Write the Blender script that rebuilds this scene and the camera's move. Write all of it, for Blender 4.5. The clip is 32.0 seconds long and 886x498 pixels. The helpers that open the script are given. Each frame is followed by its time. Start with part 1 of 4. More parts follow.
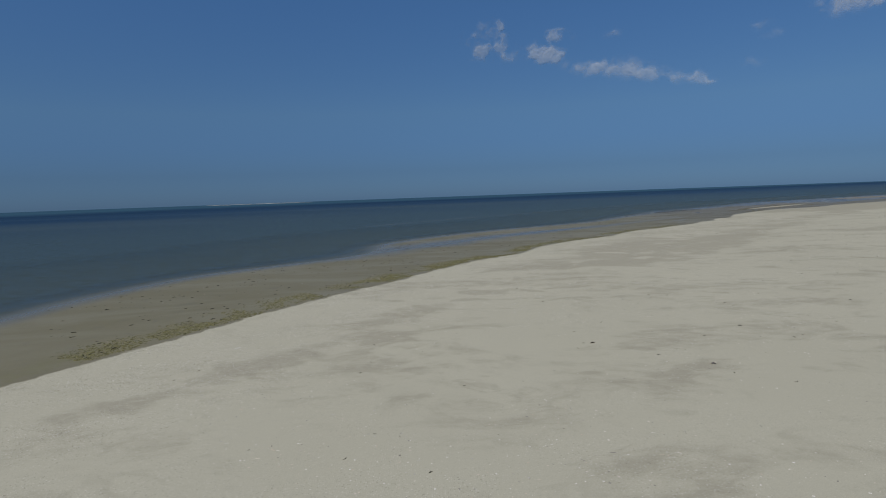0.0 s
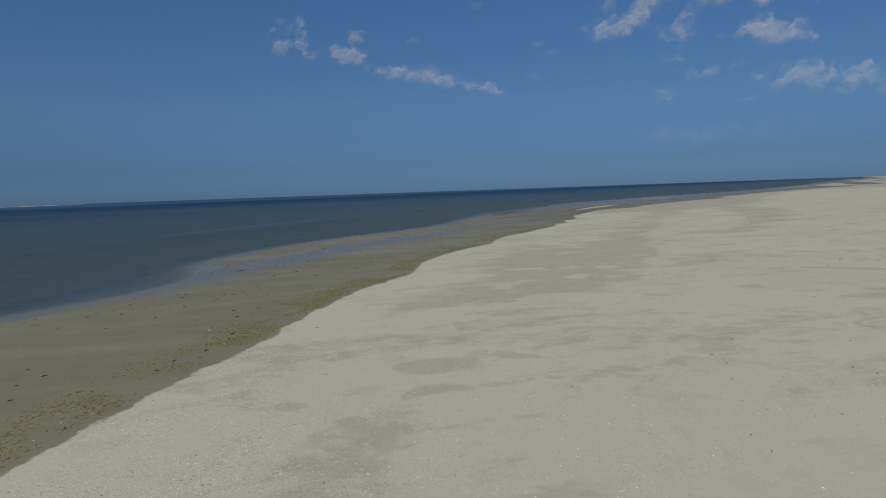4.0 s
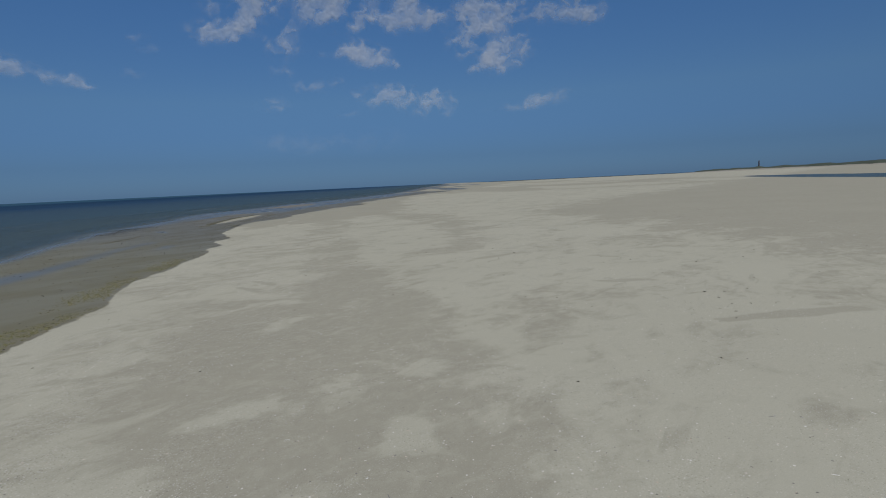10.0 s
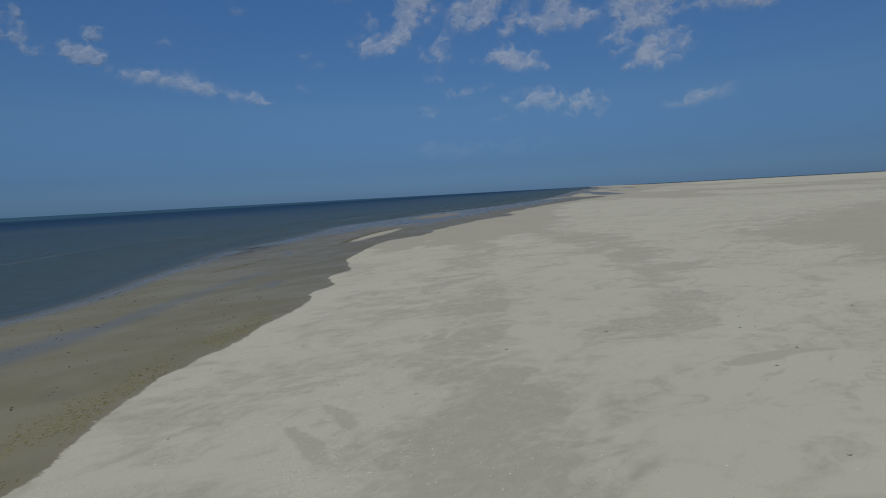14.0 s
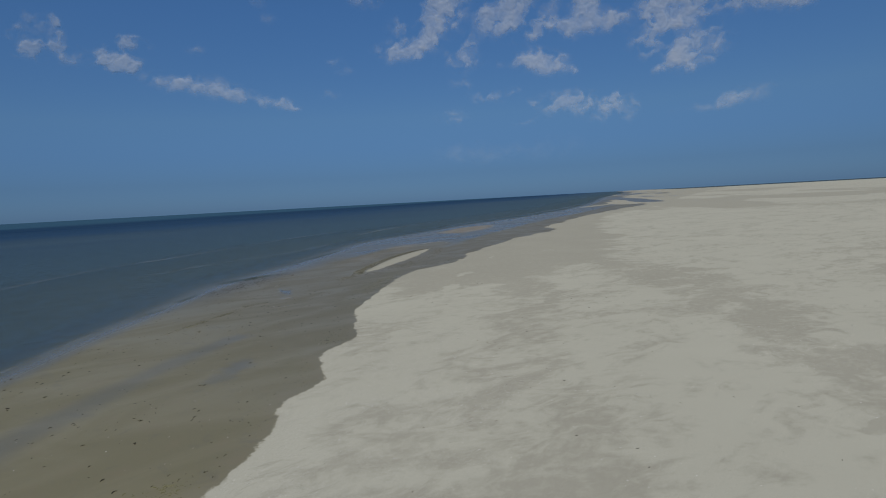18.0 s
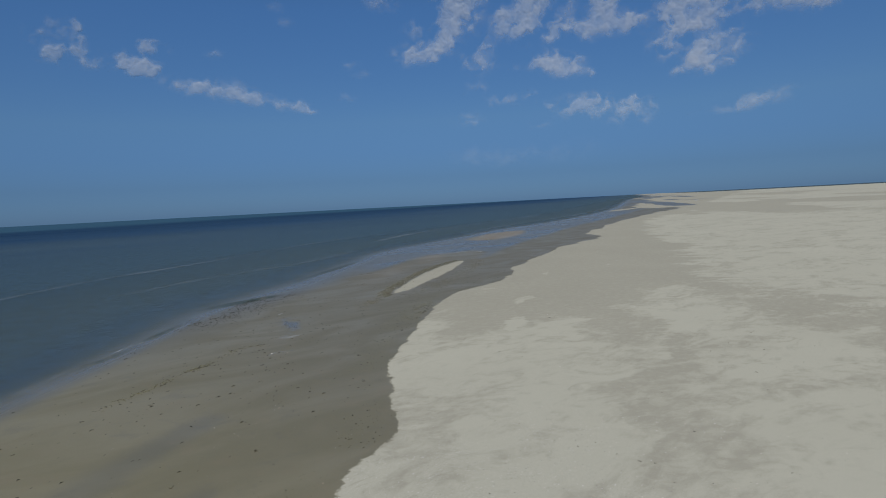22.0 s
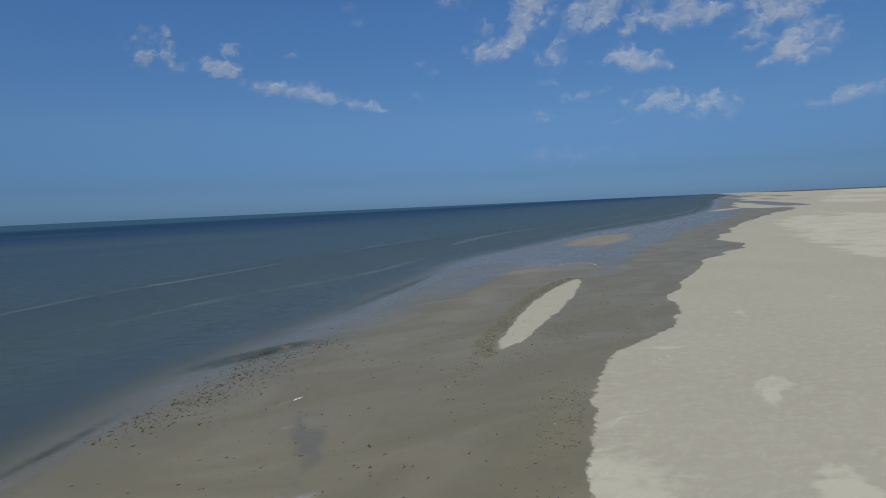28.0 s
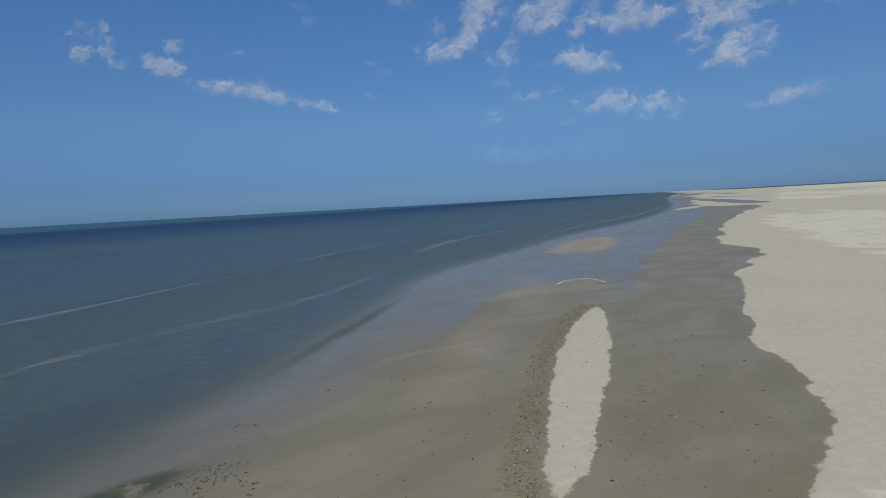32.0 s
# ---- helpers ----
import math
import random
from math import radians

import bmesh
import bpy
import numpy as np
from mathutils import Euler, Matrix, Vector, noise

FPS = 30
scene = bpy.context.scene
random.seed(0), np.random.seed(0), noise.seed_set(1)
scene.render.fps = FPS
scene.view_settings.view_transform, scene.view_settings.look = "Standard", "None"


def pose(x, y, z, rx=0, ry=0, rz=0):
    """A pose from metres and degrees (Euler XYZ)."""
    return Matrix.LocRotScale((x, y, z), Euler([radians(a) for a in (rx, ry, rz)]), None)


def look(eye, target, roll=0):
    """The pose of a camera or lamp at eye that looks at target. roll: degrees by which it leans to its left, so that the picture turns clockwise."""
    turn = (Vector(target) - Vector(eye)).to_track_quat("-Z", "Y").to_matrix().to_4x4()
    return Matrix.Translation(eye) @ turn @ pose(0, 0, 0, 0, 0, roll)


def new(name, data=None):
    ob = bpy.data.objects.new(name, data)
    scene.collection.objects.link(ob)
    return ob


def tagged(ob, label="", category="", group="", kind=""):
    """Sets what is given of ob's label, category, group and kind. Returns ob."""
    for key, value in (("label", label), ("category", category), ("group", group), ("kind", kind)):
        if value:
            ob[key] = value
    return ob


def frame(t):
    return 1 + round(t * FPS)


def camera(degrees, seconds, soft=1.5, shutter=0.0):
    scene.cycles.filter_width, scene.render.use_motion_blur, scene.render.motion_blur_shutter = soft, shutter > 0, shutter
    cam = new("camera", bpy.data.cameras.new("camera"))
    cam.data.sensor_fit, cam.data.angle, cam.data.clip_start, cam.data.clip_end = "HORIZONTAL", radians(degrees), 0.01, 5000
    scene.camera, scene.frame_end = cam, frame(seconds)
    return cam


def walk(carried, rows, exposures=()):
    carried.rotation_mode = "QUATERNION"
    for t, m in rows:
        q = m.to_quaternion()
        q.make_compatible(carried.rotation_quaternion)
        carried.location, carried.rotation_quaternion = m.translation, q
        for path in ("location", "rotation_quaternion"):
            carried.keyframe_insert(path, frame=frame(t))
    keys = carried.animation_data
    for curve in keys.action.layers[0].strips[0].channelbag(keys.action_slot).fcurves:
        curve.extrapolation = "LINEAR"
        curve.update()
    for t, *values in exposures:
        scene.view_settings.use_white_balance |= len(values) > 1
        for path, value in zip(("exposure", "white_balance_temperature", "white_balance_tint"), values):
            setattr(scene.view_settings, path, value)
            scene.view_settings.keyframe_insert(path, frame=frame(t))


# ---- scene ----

# ================= camera and its flight =================
cam = camera(74.6, 32.0, soft=1.05)


def aim(x, y, z, yaw, pitch, roll):
    """The camera's pose from a place, the turn to the left from +y, the tilt up and the roll, in degrees."""
    a, b = radians(yaw), radians(pitch)
    way = Vector((-math.sin(a) * math.cos(b), math.cos(a) * math.cos(b), math.sin(b)))
    eye = Vector((x, y, z))
    return look(eye, eye + 10 * way, roll)


FLIGHT = [
    (0, 0.00, 0.00, 4.00, 0.08, -5.17, -2.06),
    (0.5, -0.46, 1.25, 3.98, -1.77, -5.20, -2.30),
    (1, -0.91, 2.52, 3.98, -1.84, -5.20, -2.36),
    (1.5, -1.35, 3.83, 3.99, -2.34, -5.21, -2.62),
    (2, -1.76, 5.19, 4.02, -6.62, -5.50, -2.04),
    (2.5, -2.20, 6.59, 4.05, -11.47, -5.60, -2.04),
    (3, -2.49, 8.03, 4.08, -17.29, -5.74, -2.16),
    (3.5, -2.65, 9.49, 4.09, -18.39, -5.74, -1.93),
    (5.5, -1.55, 15.85, 4.05, -20.26, -5.61, -2.37),
    (6, -1.19, 17.51, 4.04, -20.16, -5.54, -2.46),
    (6.5, -0.87, 18.99, 4.03, -24.29, -5.62, -2.47),
    (7, -0.54, 20.59, 4.02, -32.54, -5.85, -2.49),
    (7.5, -0.13, 22.03, 4.05, -39.06, -6.03, -2.56),
    (8, 0.52, 23.51, 4.07, -45.38, -6.25, -2.42),
    (8.5, 1.27, 24.75, 4.09, -52.61, -6.53, -2.25),
    (9, 2.21, 26.01, 4.09, -57.52, -6.63, -2.32),
    (9.5, 3.25, 26.94, 4.11, -57.14, -6.63, -2.63),
    (10, 4.48, 27.89, 4.11, -54.84, -6.45, -2.65),
    (10.5, 5.91, 28.87, 4.01, -52.21, -6.23, -3.02),
    (11, 7.17, 29.70, 4.16, -49.31, -6.00, -3.11),
    (11.5, 8.56, 30.90, 4.40, -46.69, -5.88, -3.12),
    (12, 9.84, 32.18, 4.57, -44.19, -5.71, -2.86),
    (12.5, 11.12, 33.52, 4.68, -41.53, -5.57, -2.92),
    (13, 12.25, 34.80, 4.83, -40.85, -5.44, -2.86),
    (13.5, 13.18, 35.95, 5.01, -40.68, -5.39, -3.05),
    (14, 14.08, 37.09, 5.27, -40.48, -5.40, -3.10),
    (14.5, 14.98, 38.23, 5.52, -40.37, -5.40, -3.02),
    (16.5, 19.48, 44.06, 6.61, -39.89, -5.15, -3.18),
    (17, 20.42, 45.35, 6.73, -39.80, -5.09, -3.11),
    (17.5, 21.34, 46.60, 6.79, -40.08, -5.02, -3.16),
    (18, 22.24, 48.01, 6.85, -37.91, -4.83, -3.09),
    (18.5, 23.07, 49.26, 6.89, -32.16, -4.49, -2.98),
    (19, 23.97, 50.65, 6.92, -30.16, -4.35, -2.85),
    (19.5, 24.64, 52.06, 6.91, -29.76, -4.36, -2.81),
    (20, 25.18, 53.53, 6.91, -28.75, -4.28, -2.65),
    (20.5, 25.84, 55.11, 6.91, -27.94, -4.18, -2.71),
    (21, 26.49, 56.48, 6.93, -30.20, -4.25, -2.78),
    (21.5, 27.06, 57.90, 6.98, -34.50, -4.44, -2.84),
    (22, 27.69, 59.25, 6.99, -36.46, -4.46, -2.96),
    (22.5, 28.45, 60.50, 7.00, -37.12, -4.45, -3.03),
    (23, 29.28, 61.67, 7.02, -37.73, -4.49, -3.09),
    (23.5, 30.04, 62.92, 7.06, -38.30, -4.52, -3.02),
    (24, 30.99, 64.26, 7.05, -35.99, -4.39, -2.97),
    (24.5, 31.87, 65.65, 7.00, -33.02, -4.26, -2.97),
    (25, 32.74, 67.04, 7.02, -30.61, -4.19, -2.99),
    (25.5, 33.46, 68.56, 7.00, -30.15, -4.20, -2.90),
    (26, 34.08, 70.18, 6.98, -29.39, -4.18, -2.85),
    (26.5, 34.62, 71.77, 6.97, -28.57, -4.21, -2.64),
    (28.5, 37.18, 78.60, 6.85, -30.51, -4.33, -2.63),
    (29, 37.87, 80.19, 6.89, -31.29, -4.36, -2.75),
    (29.5, 38.56, 81.68, 6.93, -32.17, -4.42, -2.96),
    (30, 39.36, 83.27, 6.98, -32.57, -4.40, -3.01),
    (30.5, 40.14, 84.76, 7.00, -32.61, -4.40, -3.07),
    (31, 40.96, 86.29, 7.03, -33.07, -4.40, -3.20),
    (31.5, 41.73, 87.84, 7.08, -33.63, -4.47, -3.09),
    (32, 42.64, 89.47, 7.12, -34.24, -4.50, -3.14),
]
walk(cam, [(r[0], aim(*r[1:])) for r in FLIGHT], exposures=[(0, -0.52, 6680, 10), (6, -0.53, 6640, 10), (9, -0.6, 6560, 10), (14, -0.61, 6480, 10), (17, -0.58, 6480, 10), (20, -0.46, 6480, 10), (24, -0.38, 6500, 10), (32, -0.08, 6620, 10)])

# ================= sky and sun =================
SUN_EL, SUN_AZ = 50.0, 223.0  # height; compass turn from +y, clockwise
world = bpy.data.worlds.new("sky")
scene.world = world
world.use_nodes = True
wn = world.node_tree.nodes
sky = wn.new("ShaderNodeTexSky")
sky.sky_type, sky.sun_disc = "NISHITA", False
sky.sun_elevation, sky.sun_rotation = radians(SUN_EL), radians(SUN_AZ)
sky.altitude, sky.air_density, sky.dust_density, sky.ozone_density = 0.0, 0.8, 0.3, 3.0
wn["Background"].inputs["Strength"].default_value = 0.075
# a deep, hazy blue all the way down: less glare towards the horizon
up = wn.new("ShaderNodeSeparateXYZ")
world.node_tree.links.new(wn.new("ShaderNodeTexCoord").outputs["Generated"], up.inputs[0])
ramp = wn.new("ShaderNodeValToRGB")
world.node_tree.links.new(up.outputs["Z"], ramp.inputs["Fac"])
HAZE = ((0.0, (0.26, 0.47, 0.92)), (0.045, (0.31, 0.49, 0.81)), (0.09, (0.43, 0.64, 0.93)), (0.14, (0.58, 0.82, 1.04)), (0.31, (0.71, 1.12, 1.46)), (1.0, (0.9, 1.15, 1.42)))
ramp.color_ramp.elements[0].color, ramp.color_ramp.elements[-1].color = (*HAZE[0][1], 1), (*HAZE[-1][1], 1)
for place, colour in HAZE[1:-1]:
    ramp.color_ramp.elements.new(place).color = (*colour, 1)
tint = wn.new("ShaderNodeMix")
tint.data_type, tint.blend_type = "RGBA", "MULTIPLY"
tint.inputs[0].default_value = 1.0
world.node_tree.links.new(sky.outputs[0], tint.inputs[6])
world.node_tree.links.new(ramp.outputs["Color"], tint.inputs[7])
world.node_tree.links.new(tint.outputs[2], wn["Background"].inputs["Color"])

sun = new("sun", bpy.data.lights.new("sun", "SUN"))
sun.data.energy, sun.data.angle, sun.data.color = 4.0, radians(0.53), (1.0, 0.955, 0.87)
sa, se = radians(SUN_AZ), radians(SUN_EL)
sun_way = Vector((math.sin(sa) * math.cos(se), math.cos(sa) * math.cos(se), math.sin(se)))
sun.matrix_world = look(sun_way * 500, (0, 0, 0))


# ================= material helpers =================
class Nodes:
    """Short hand for building a node material."""

    def __init__(self, name):
        self.mat = bpy.data.materials.new(name)
        self.mat.use_nodes = True
        self.tree = self.mat.node_tree
        self.bsdf = self.tree.nodes["Principled BSDF"]
        self.out = self.tree.nodes["Material Output"]

    def add(self, kind, **props):
        n = self.tree.nodes.new(kind)
        for key, value in props.items():
            setattr(n, key, value)
        return n

    def link(self, a, b):
        self.tree.links.new(a, b)

    def put(self, socket, value):
        if isinstance(value, bpy.types.NodeSocket):
            self.link(value, socket)
        else:
            socket.default_value = value

    def position(self):
        return self.add("ShaderNodeNewGeometry").outputs["Position"]

    def attr(self, name):
        return self.add("ShaderNodeAttribute", attribute_name=name).outputs["Fac"]

    def scaled(self, vector, sx, sy, sz, turn=0.0):
        m = self.add("ShaderNodeMapping")
        self.link(vector, m.inputs["Vector"])
        m.inputs["Scale"].default_value = (sx, sy, sz)
        m.inputs["Rotation"].default_value = (0, 0, radians(turn))
        return m.outputs["Vector"]

    def noise(self, vector, scale, detail=4.0, rough=0.55, warp=0.0):
        n = self.add("ShaderNodeTexNoise")
        self.link(vector, n.inputs["Vector"])
        n.inputs["Scale"].default_value, n.inputs["Detail"].default_value = scale, detail
        n.inputs["Roughness"].default_value, n.inputs["Distortion"].default_value = rough, warp
        return n.outputs["Fac"]

    def math(self, op, a, b=0.0, c=0.0):
        n = self.add("ShaderNodeMath", operation=op)
        for socket, value in zip(n.inputs, (a, b, c)):
            self.put(socket, value)
        return n.outputs[0]

    def step(self, value, low, high, to_low=0.0, to_high=1.0):
        n = self.add("ShaderNodeMapRange", interpolation_type="SMOOTHSTEP")
        for socket, v in zip(n.inputs, (value, low, high, to_low, to_high)):
            self.put(socket, v)
        return n.outputs[0]

    def mix(self, fac, a, b):
        n = self.add("ShaderNodeMix", data_type="RGBA")
        self.put(n.inputs[0], fac)
        for socket, v in ((n.inputs[6], a), (n.inputs[7], b)):
            self.put(socket, v if isinstance(v, bpy.types.NodeSocket) else (*v, 1.0))
        return n.outputs[2]

    def lerp(self, fac, a, b):
        n = self.add("ShaderNodeMix", data_type="FLOAT")
        for socket, v in ((n.inputs[0], fac), (n.inputs[2], a), (n.inputs[3], b)):
            self.put(socket, v)
        return n.outputs[0]

    def bump(self, height, strength, distance, normal=None):
        n = self.add("ShaderNodeBump")
        self.put(n.inputs["Height"], height)
        n.inputs["Strength"].default_value, n.inputs["Distance"].default_value = strength, distance
        if normal is not None:
            self.link(normal, n.inputs["Normal"])
        return n.outputs["Normal"]

    def set(self, **values):
        for key, value in values.items():
            socket = self.bsdf.inputs[key.replace("_", " ")]
            if not isinstance(value, bpy.types.NodeSocket) and isinstance(value, tuple) and len(value) == 3:
                value = (*value, 1.0)
            self.put(socket, value)
        return self.mat


def sand_material():
    """Dry pale shell sand, damp patches, wet brown sand below the tide mark."""
    m = Nodes("beach_sand")
    p = m.position()
    dry = m.attr("dry")
    big = m.noise(p, 0.55, 3, 0.5)
    mid = m.noise(p, 2.3, 4, 0.6)
    fine = m.noise(p, 9.0, 3, 0.6)
    edge = m.math("ADD", dry, m.math("MULTIPLY_ADD", big, 0.8, -0.4))
    edge = m.math("ADD", edge, m.math("MULTIPLY_ADD", mid, 0.5, -0.25))
    edge = m.math("ADD", edge, m.math("MULTIPLY_ADD", fine, 0.26, -0.13))
    is_dry = m.step(edge, -0.05, 0.07)
    # damp mottling, drawn out along the wind
    wind = m.scaled(p, 0.13, 0.26, 1.0, 24)
    feather = m.noise(wind, 1.0, 6, 0.58, 0.9)
    feather2 = m.noise(m.scaled(p, 0.5, 0.72, 1.0, 24), 1.0, 5, 0.58, 1.6)
    feather3 = m.noise(m.scaled(p, 2.0, 3.0, 1.0, 50), 1.0, 5, 0.65, 0.8)
    damp = m.math("ADD", m.math("MULTIPLY", feather, 0.48), m.math("MULTIPLY", feather2, 0.36))
    damp = m.math("ADD", damp, m.math("MULTIPLY", feather3, 0.14))
    damp = m.math("ADD", damp, m.math("MULTIPLY", m.attr("damp"), 0.13))
    is_damp = m.math("MULTIPLY", m.step(damp, 0.475, 0.62), m.step(feather3, 0.25, 0.6, 0.6, 1.0))
    stain = m.math("ADD", m.attr("stain"), m.math("MULTIPLY_ADD", feather3, 0.3, -0.15))
    is_damp = m.math("MAXIMUM", is_damp, m.math("MULTIPLY", m.step(stain, -0.07, 0.09), 0.8))
    # thin curling rims left by drying
    curl = m.noise(m.scaled(p, 0.2, 0.45, 1.0, 24), 1.0, 3, 0.5, 1.4)
    rim_line = m.step(m.math("ABSOLUTE", m.math("SUBTRACT", curl, 0.52)), 0.006, 0.032, 1.0, 0.0)
    rim_line = m.math("MULTIPLY", rim_line, m.math("MULTIPLY", m.step(feather2, 0.42, 0.6), m.step(m.noise(p, 0.13, 2), 0.45, 0.6)))
    is_damp = m.math("MAXIMUM", is_damp, m.math("MULTIPLY", rim_line, 0.7))
    grain = m.noise(p, 60.0, 2, 0.7)
    blotch = m.noise(p, 0.12, 4, 0.55)
    pale = m.mix(blotch, (0.469, 0.451, 0.352), (0.536, 0.517, 0.408))
    grey = m.mix(blotch, (0.366, 0.347, 0.269), (0.42, 0.398, 0.311))
    land = m.mix(is_damp, pale, grey)
    # wet sand
    stretch = m.noise(m.scaled(p, 0.14, 0.3, 1.0, -45), 1.0, 5, 0.55, 0.8)
    wet = m.mix(m.step(stretch, 0.35, 0.7), (0.2, 0.181, 0.1), (0.246, 0.22, 0.125))
    east = m.add("ShaderNodeSeparateXYZ")
    m.link(p, east.inputs[0])
    silt = m.mix(m.step(stretch, 0.35, 0.7), (0.171, 0.157, 0.102), (0.21, 0.192, 0.128))
    wet = m.mix(m.step(east.outputs[0], 22.0, 42.0), wet, silt)
    rim = m.step(m.math("ADD", dry, m.math("MULTIPLY_ADD", mid, 0.9, -0.45)), -1.1, -0.1)
    wet = m.mix(m.math("MULTIPLY", rim, m.step(east.outputs[0], 20.0, 46.0, 0.45, 0.0)), wet, (0.235, 0.208, 0.138))
    # sand that lies wettest, landward of the bar
    dusk = m.math("MULTIPLY", m.step(dry, -6.5, -3.5), m.step(east.outputs[0], 47.0, 58.0))
    wet = m.mix(m.math("MULTIPLY", dusk, 0.22), wet, (0.168, 0.149, 0.1))
    wrack = m.math("MULTIPLY", m.attr("wrack"), m.step(m.noise(p, 5.0, 5, 0.7), 0.38, 0.62))
    wet = m.mix(m.math("MULTIPLY", wrack, 0.8), wet, (0.2, 0.188, 0.08))
    wet = m.mix(m.math("MULTIPLY", m.attr("alga"), m.step(m.noise(p, 1.4, 5, 0.65), 0.3, 0.5)), wet, (0.042, 0.058, 0.026))
    wet = m.mix(m.math("MULTIPLY", m.attr("film"), 0.5), wet, (0.1, 0.093, 0.068))
    wet = m.mix(m.attr("ochre"), wet, m.mix(m.step(stretch, 0.35, 0.7), (0.255, 0.215, 0.145), (0.3, 0.255, 0.175)))
    blot = m.noise(p, 0.9, 6, 0.66, 0.6)
    wet = m.mix(m.step(blot, 0.5, 0.72, 0.0, 0.35), wet, (0.225, 0.186, 0.116))
    wet = m.mix(m.step(blot, 0.46, 0.3, 0.0, 0.4), wet, (0.15, 0.139, 0.098))
    wet = m.mix(m.attr("sunk"), wet, (0.084, 0.095, 0.068))
    colour = m.mix(is_dry, wet, land)
    colour = m.mix(m.step(grain, 0.25, 0.75, 0.0, 0.16), colour, (0.12, 0.1, 0.075))
    # crushed shell: pale and dark crumbs of two sizes
    shelly = m.math("MULTIPLY", m.attr("shelly"), m.step(m.noise(p, 0.5, 4, 0.6), 0.36, 0.62, 0.25, 1.0))
    for size, low, high in ((15.0, 0.14, 0.24), (34.0, 0.18, 0.36)):
        cell = m.add("ShaderNodeTexVoronoi")
        m.link(p, cell.inputs["Vector"])
        cell.inputs["Scale"].default_value = size
        tone = m.add("ShaderNodeSeparateColor")
        m.link(cell.outputs["Color"], tone.inputs[0])
        crumb = m.step(cell.outputs["Distance"], low, high, 1.0, 0.0)
        is_pale = m.math("MULTIPLY", m.math("MULTIPLY", crumb, m.step(tone.outputs[0], 0.52, 0.56)), shelly)
        is_dark = m.math("MULTIPLY", m.math("MULTIPLY", crumb, m.step(tone.outputs[0], 0.3, 0.26)), shelly)
        colour = m.mix(m.math("MULTIPLY", is_pale, m.lerp(is_dry, 0.1, 0.65)), colour, (0.72, 0.7, 0.64))
        colour = m.mix(m.math("MULTIPLY", is_dark, m.lerp(is_dry, 0.35, 0.75)), colour, (0.17, 0.155, 0.125))
    film = m.attr("film")
    rough = m.lerp(is_dry, m.lerp(film, m.step(stretch, 0.3, 0.7, 0.52, 0.4), 0.26), 0.95)
    relief = m.math("ADD", m.math("MULTIPLY", fine, 0.09), m.math("MULTIPLY", grain, 0.12))
    relief = m.math("ADD", relief, m.math("MULTIPLY", feather2, 0.03))
    relief = m.math("MULTIPLY", relief, m.lerp(is_dry, m.lerp(film, 0.3, 0.03), 1.0))
    normal = m.bump(relief, 0.6, 0.05)
    return m.set(Base_Color=colour, Roughness=rough, Normal=normal, Specular_IOR_Level=m.lerp(is_dry, m.lerp(film, 0.28, 0.42), 0.15))


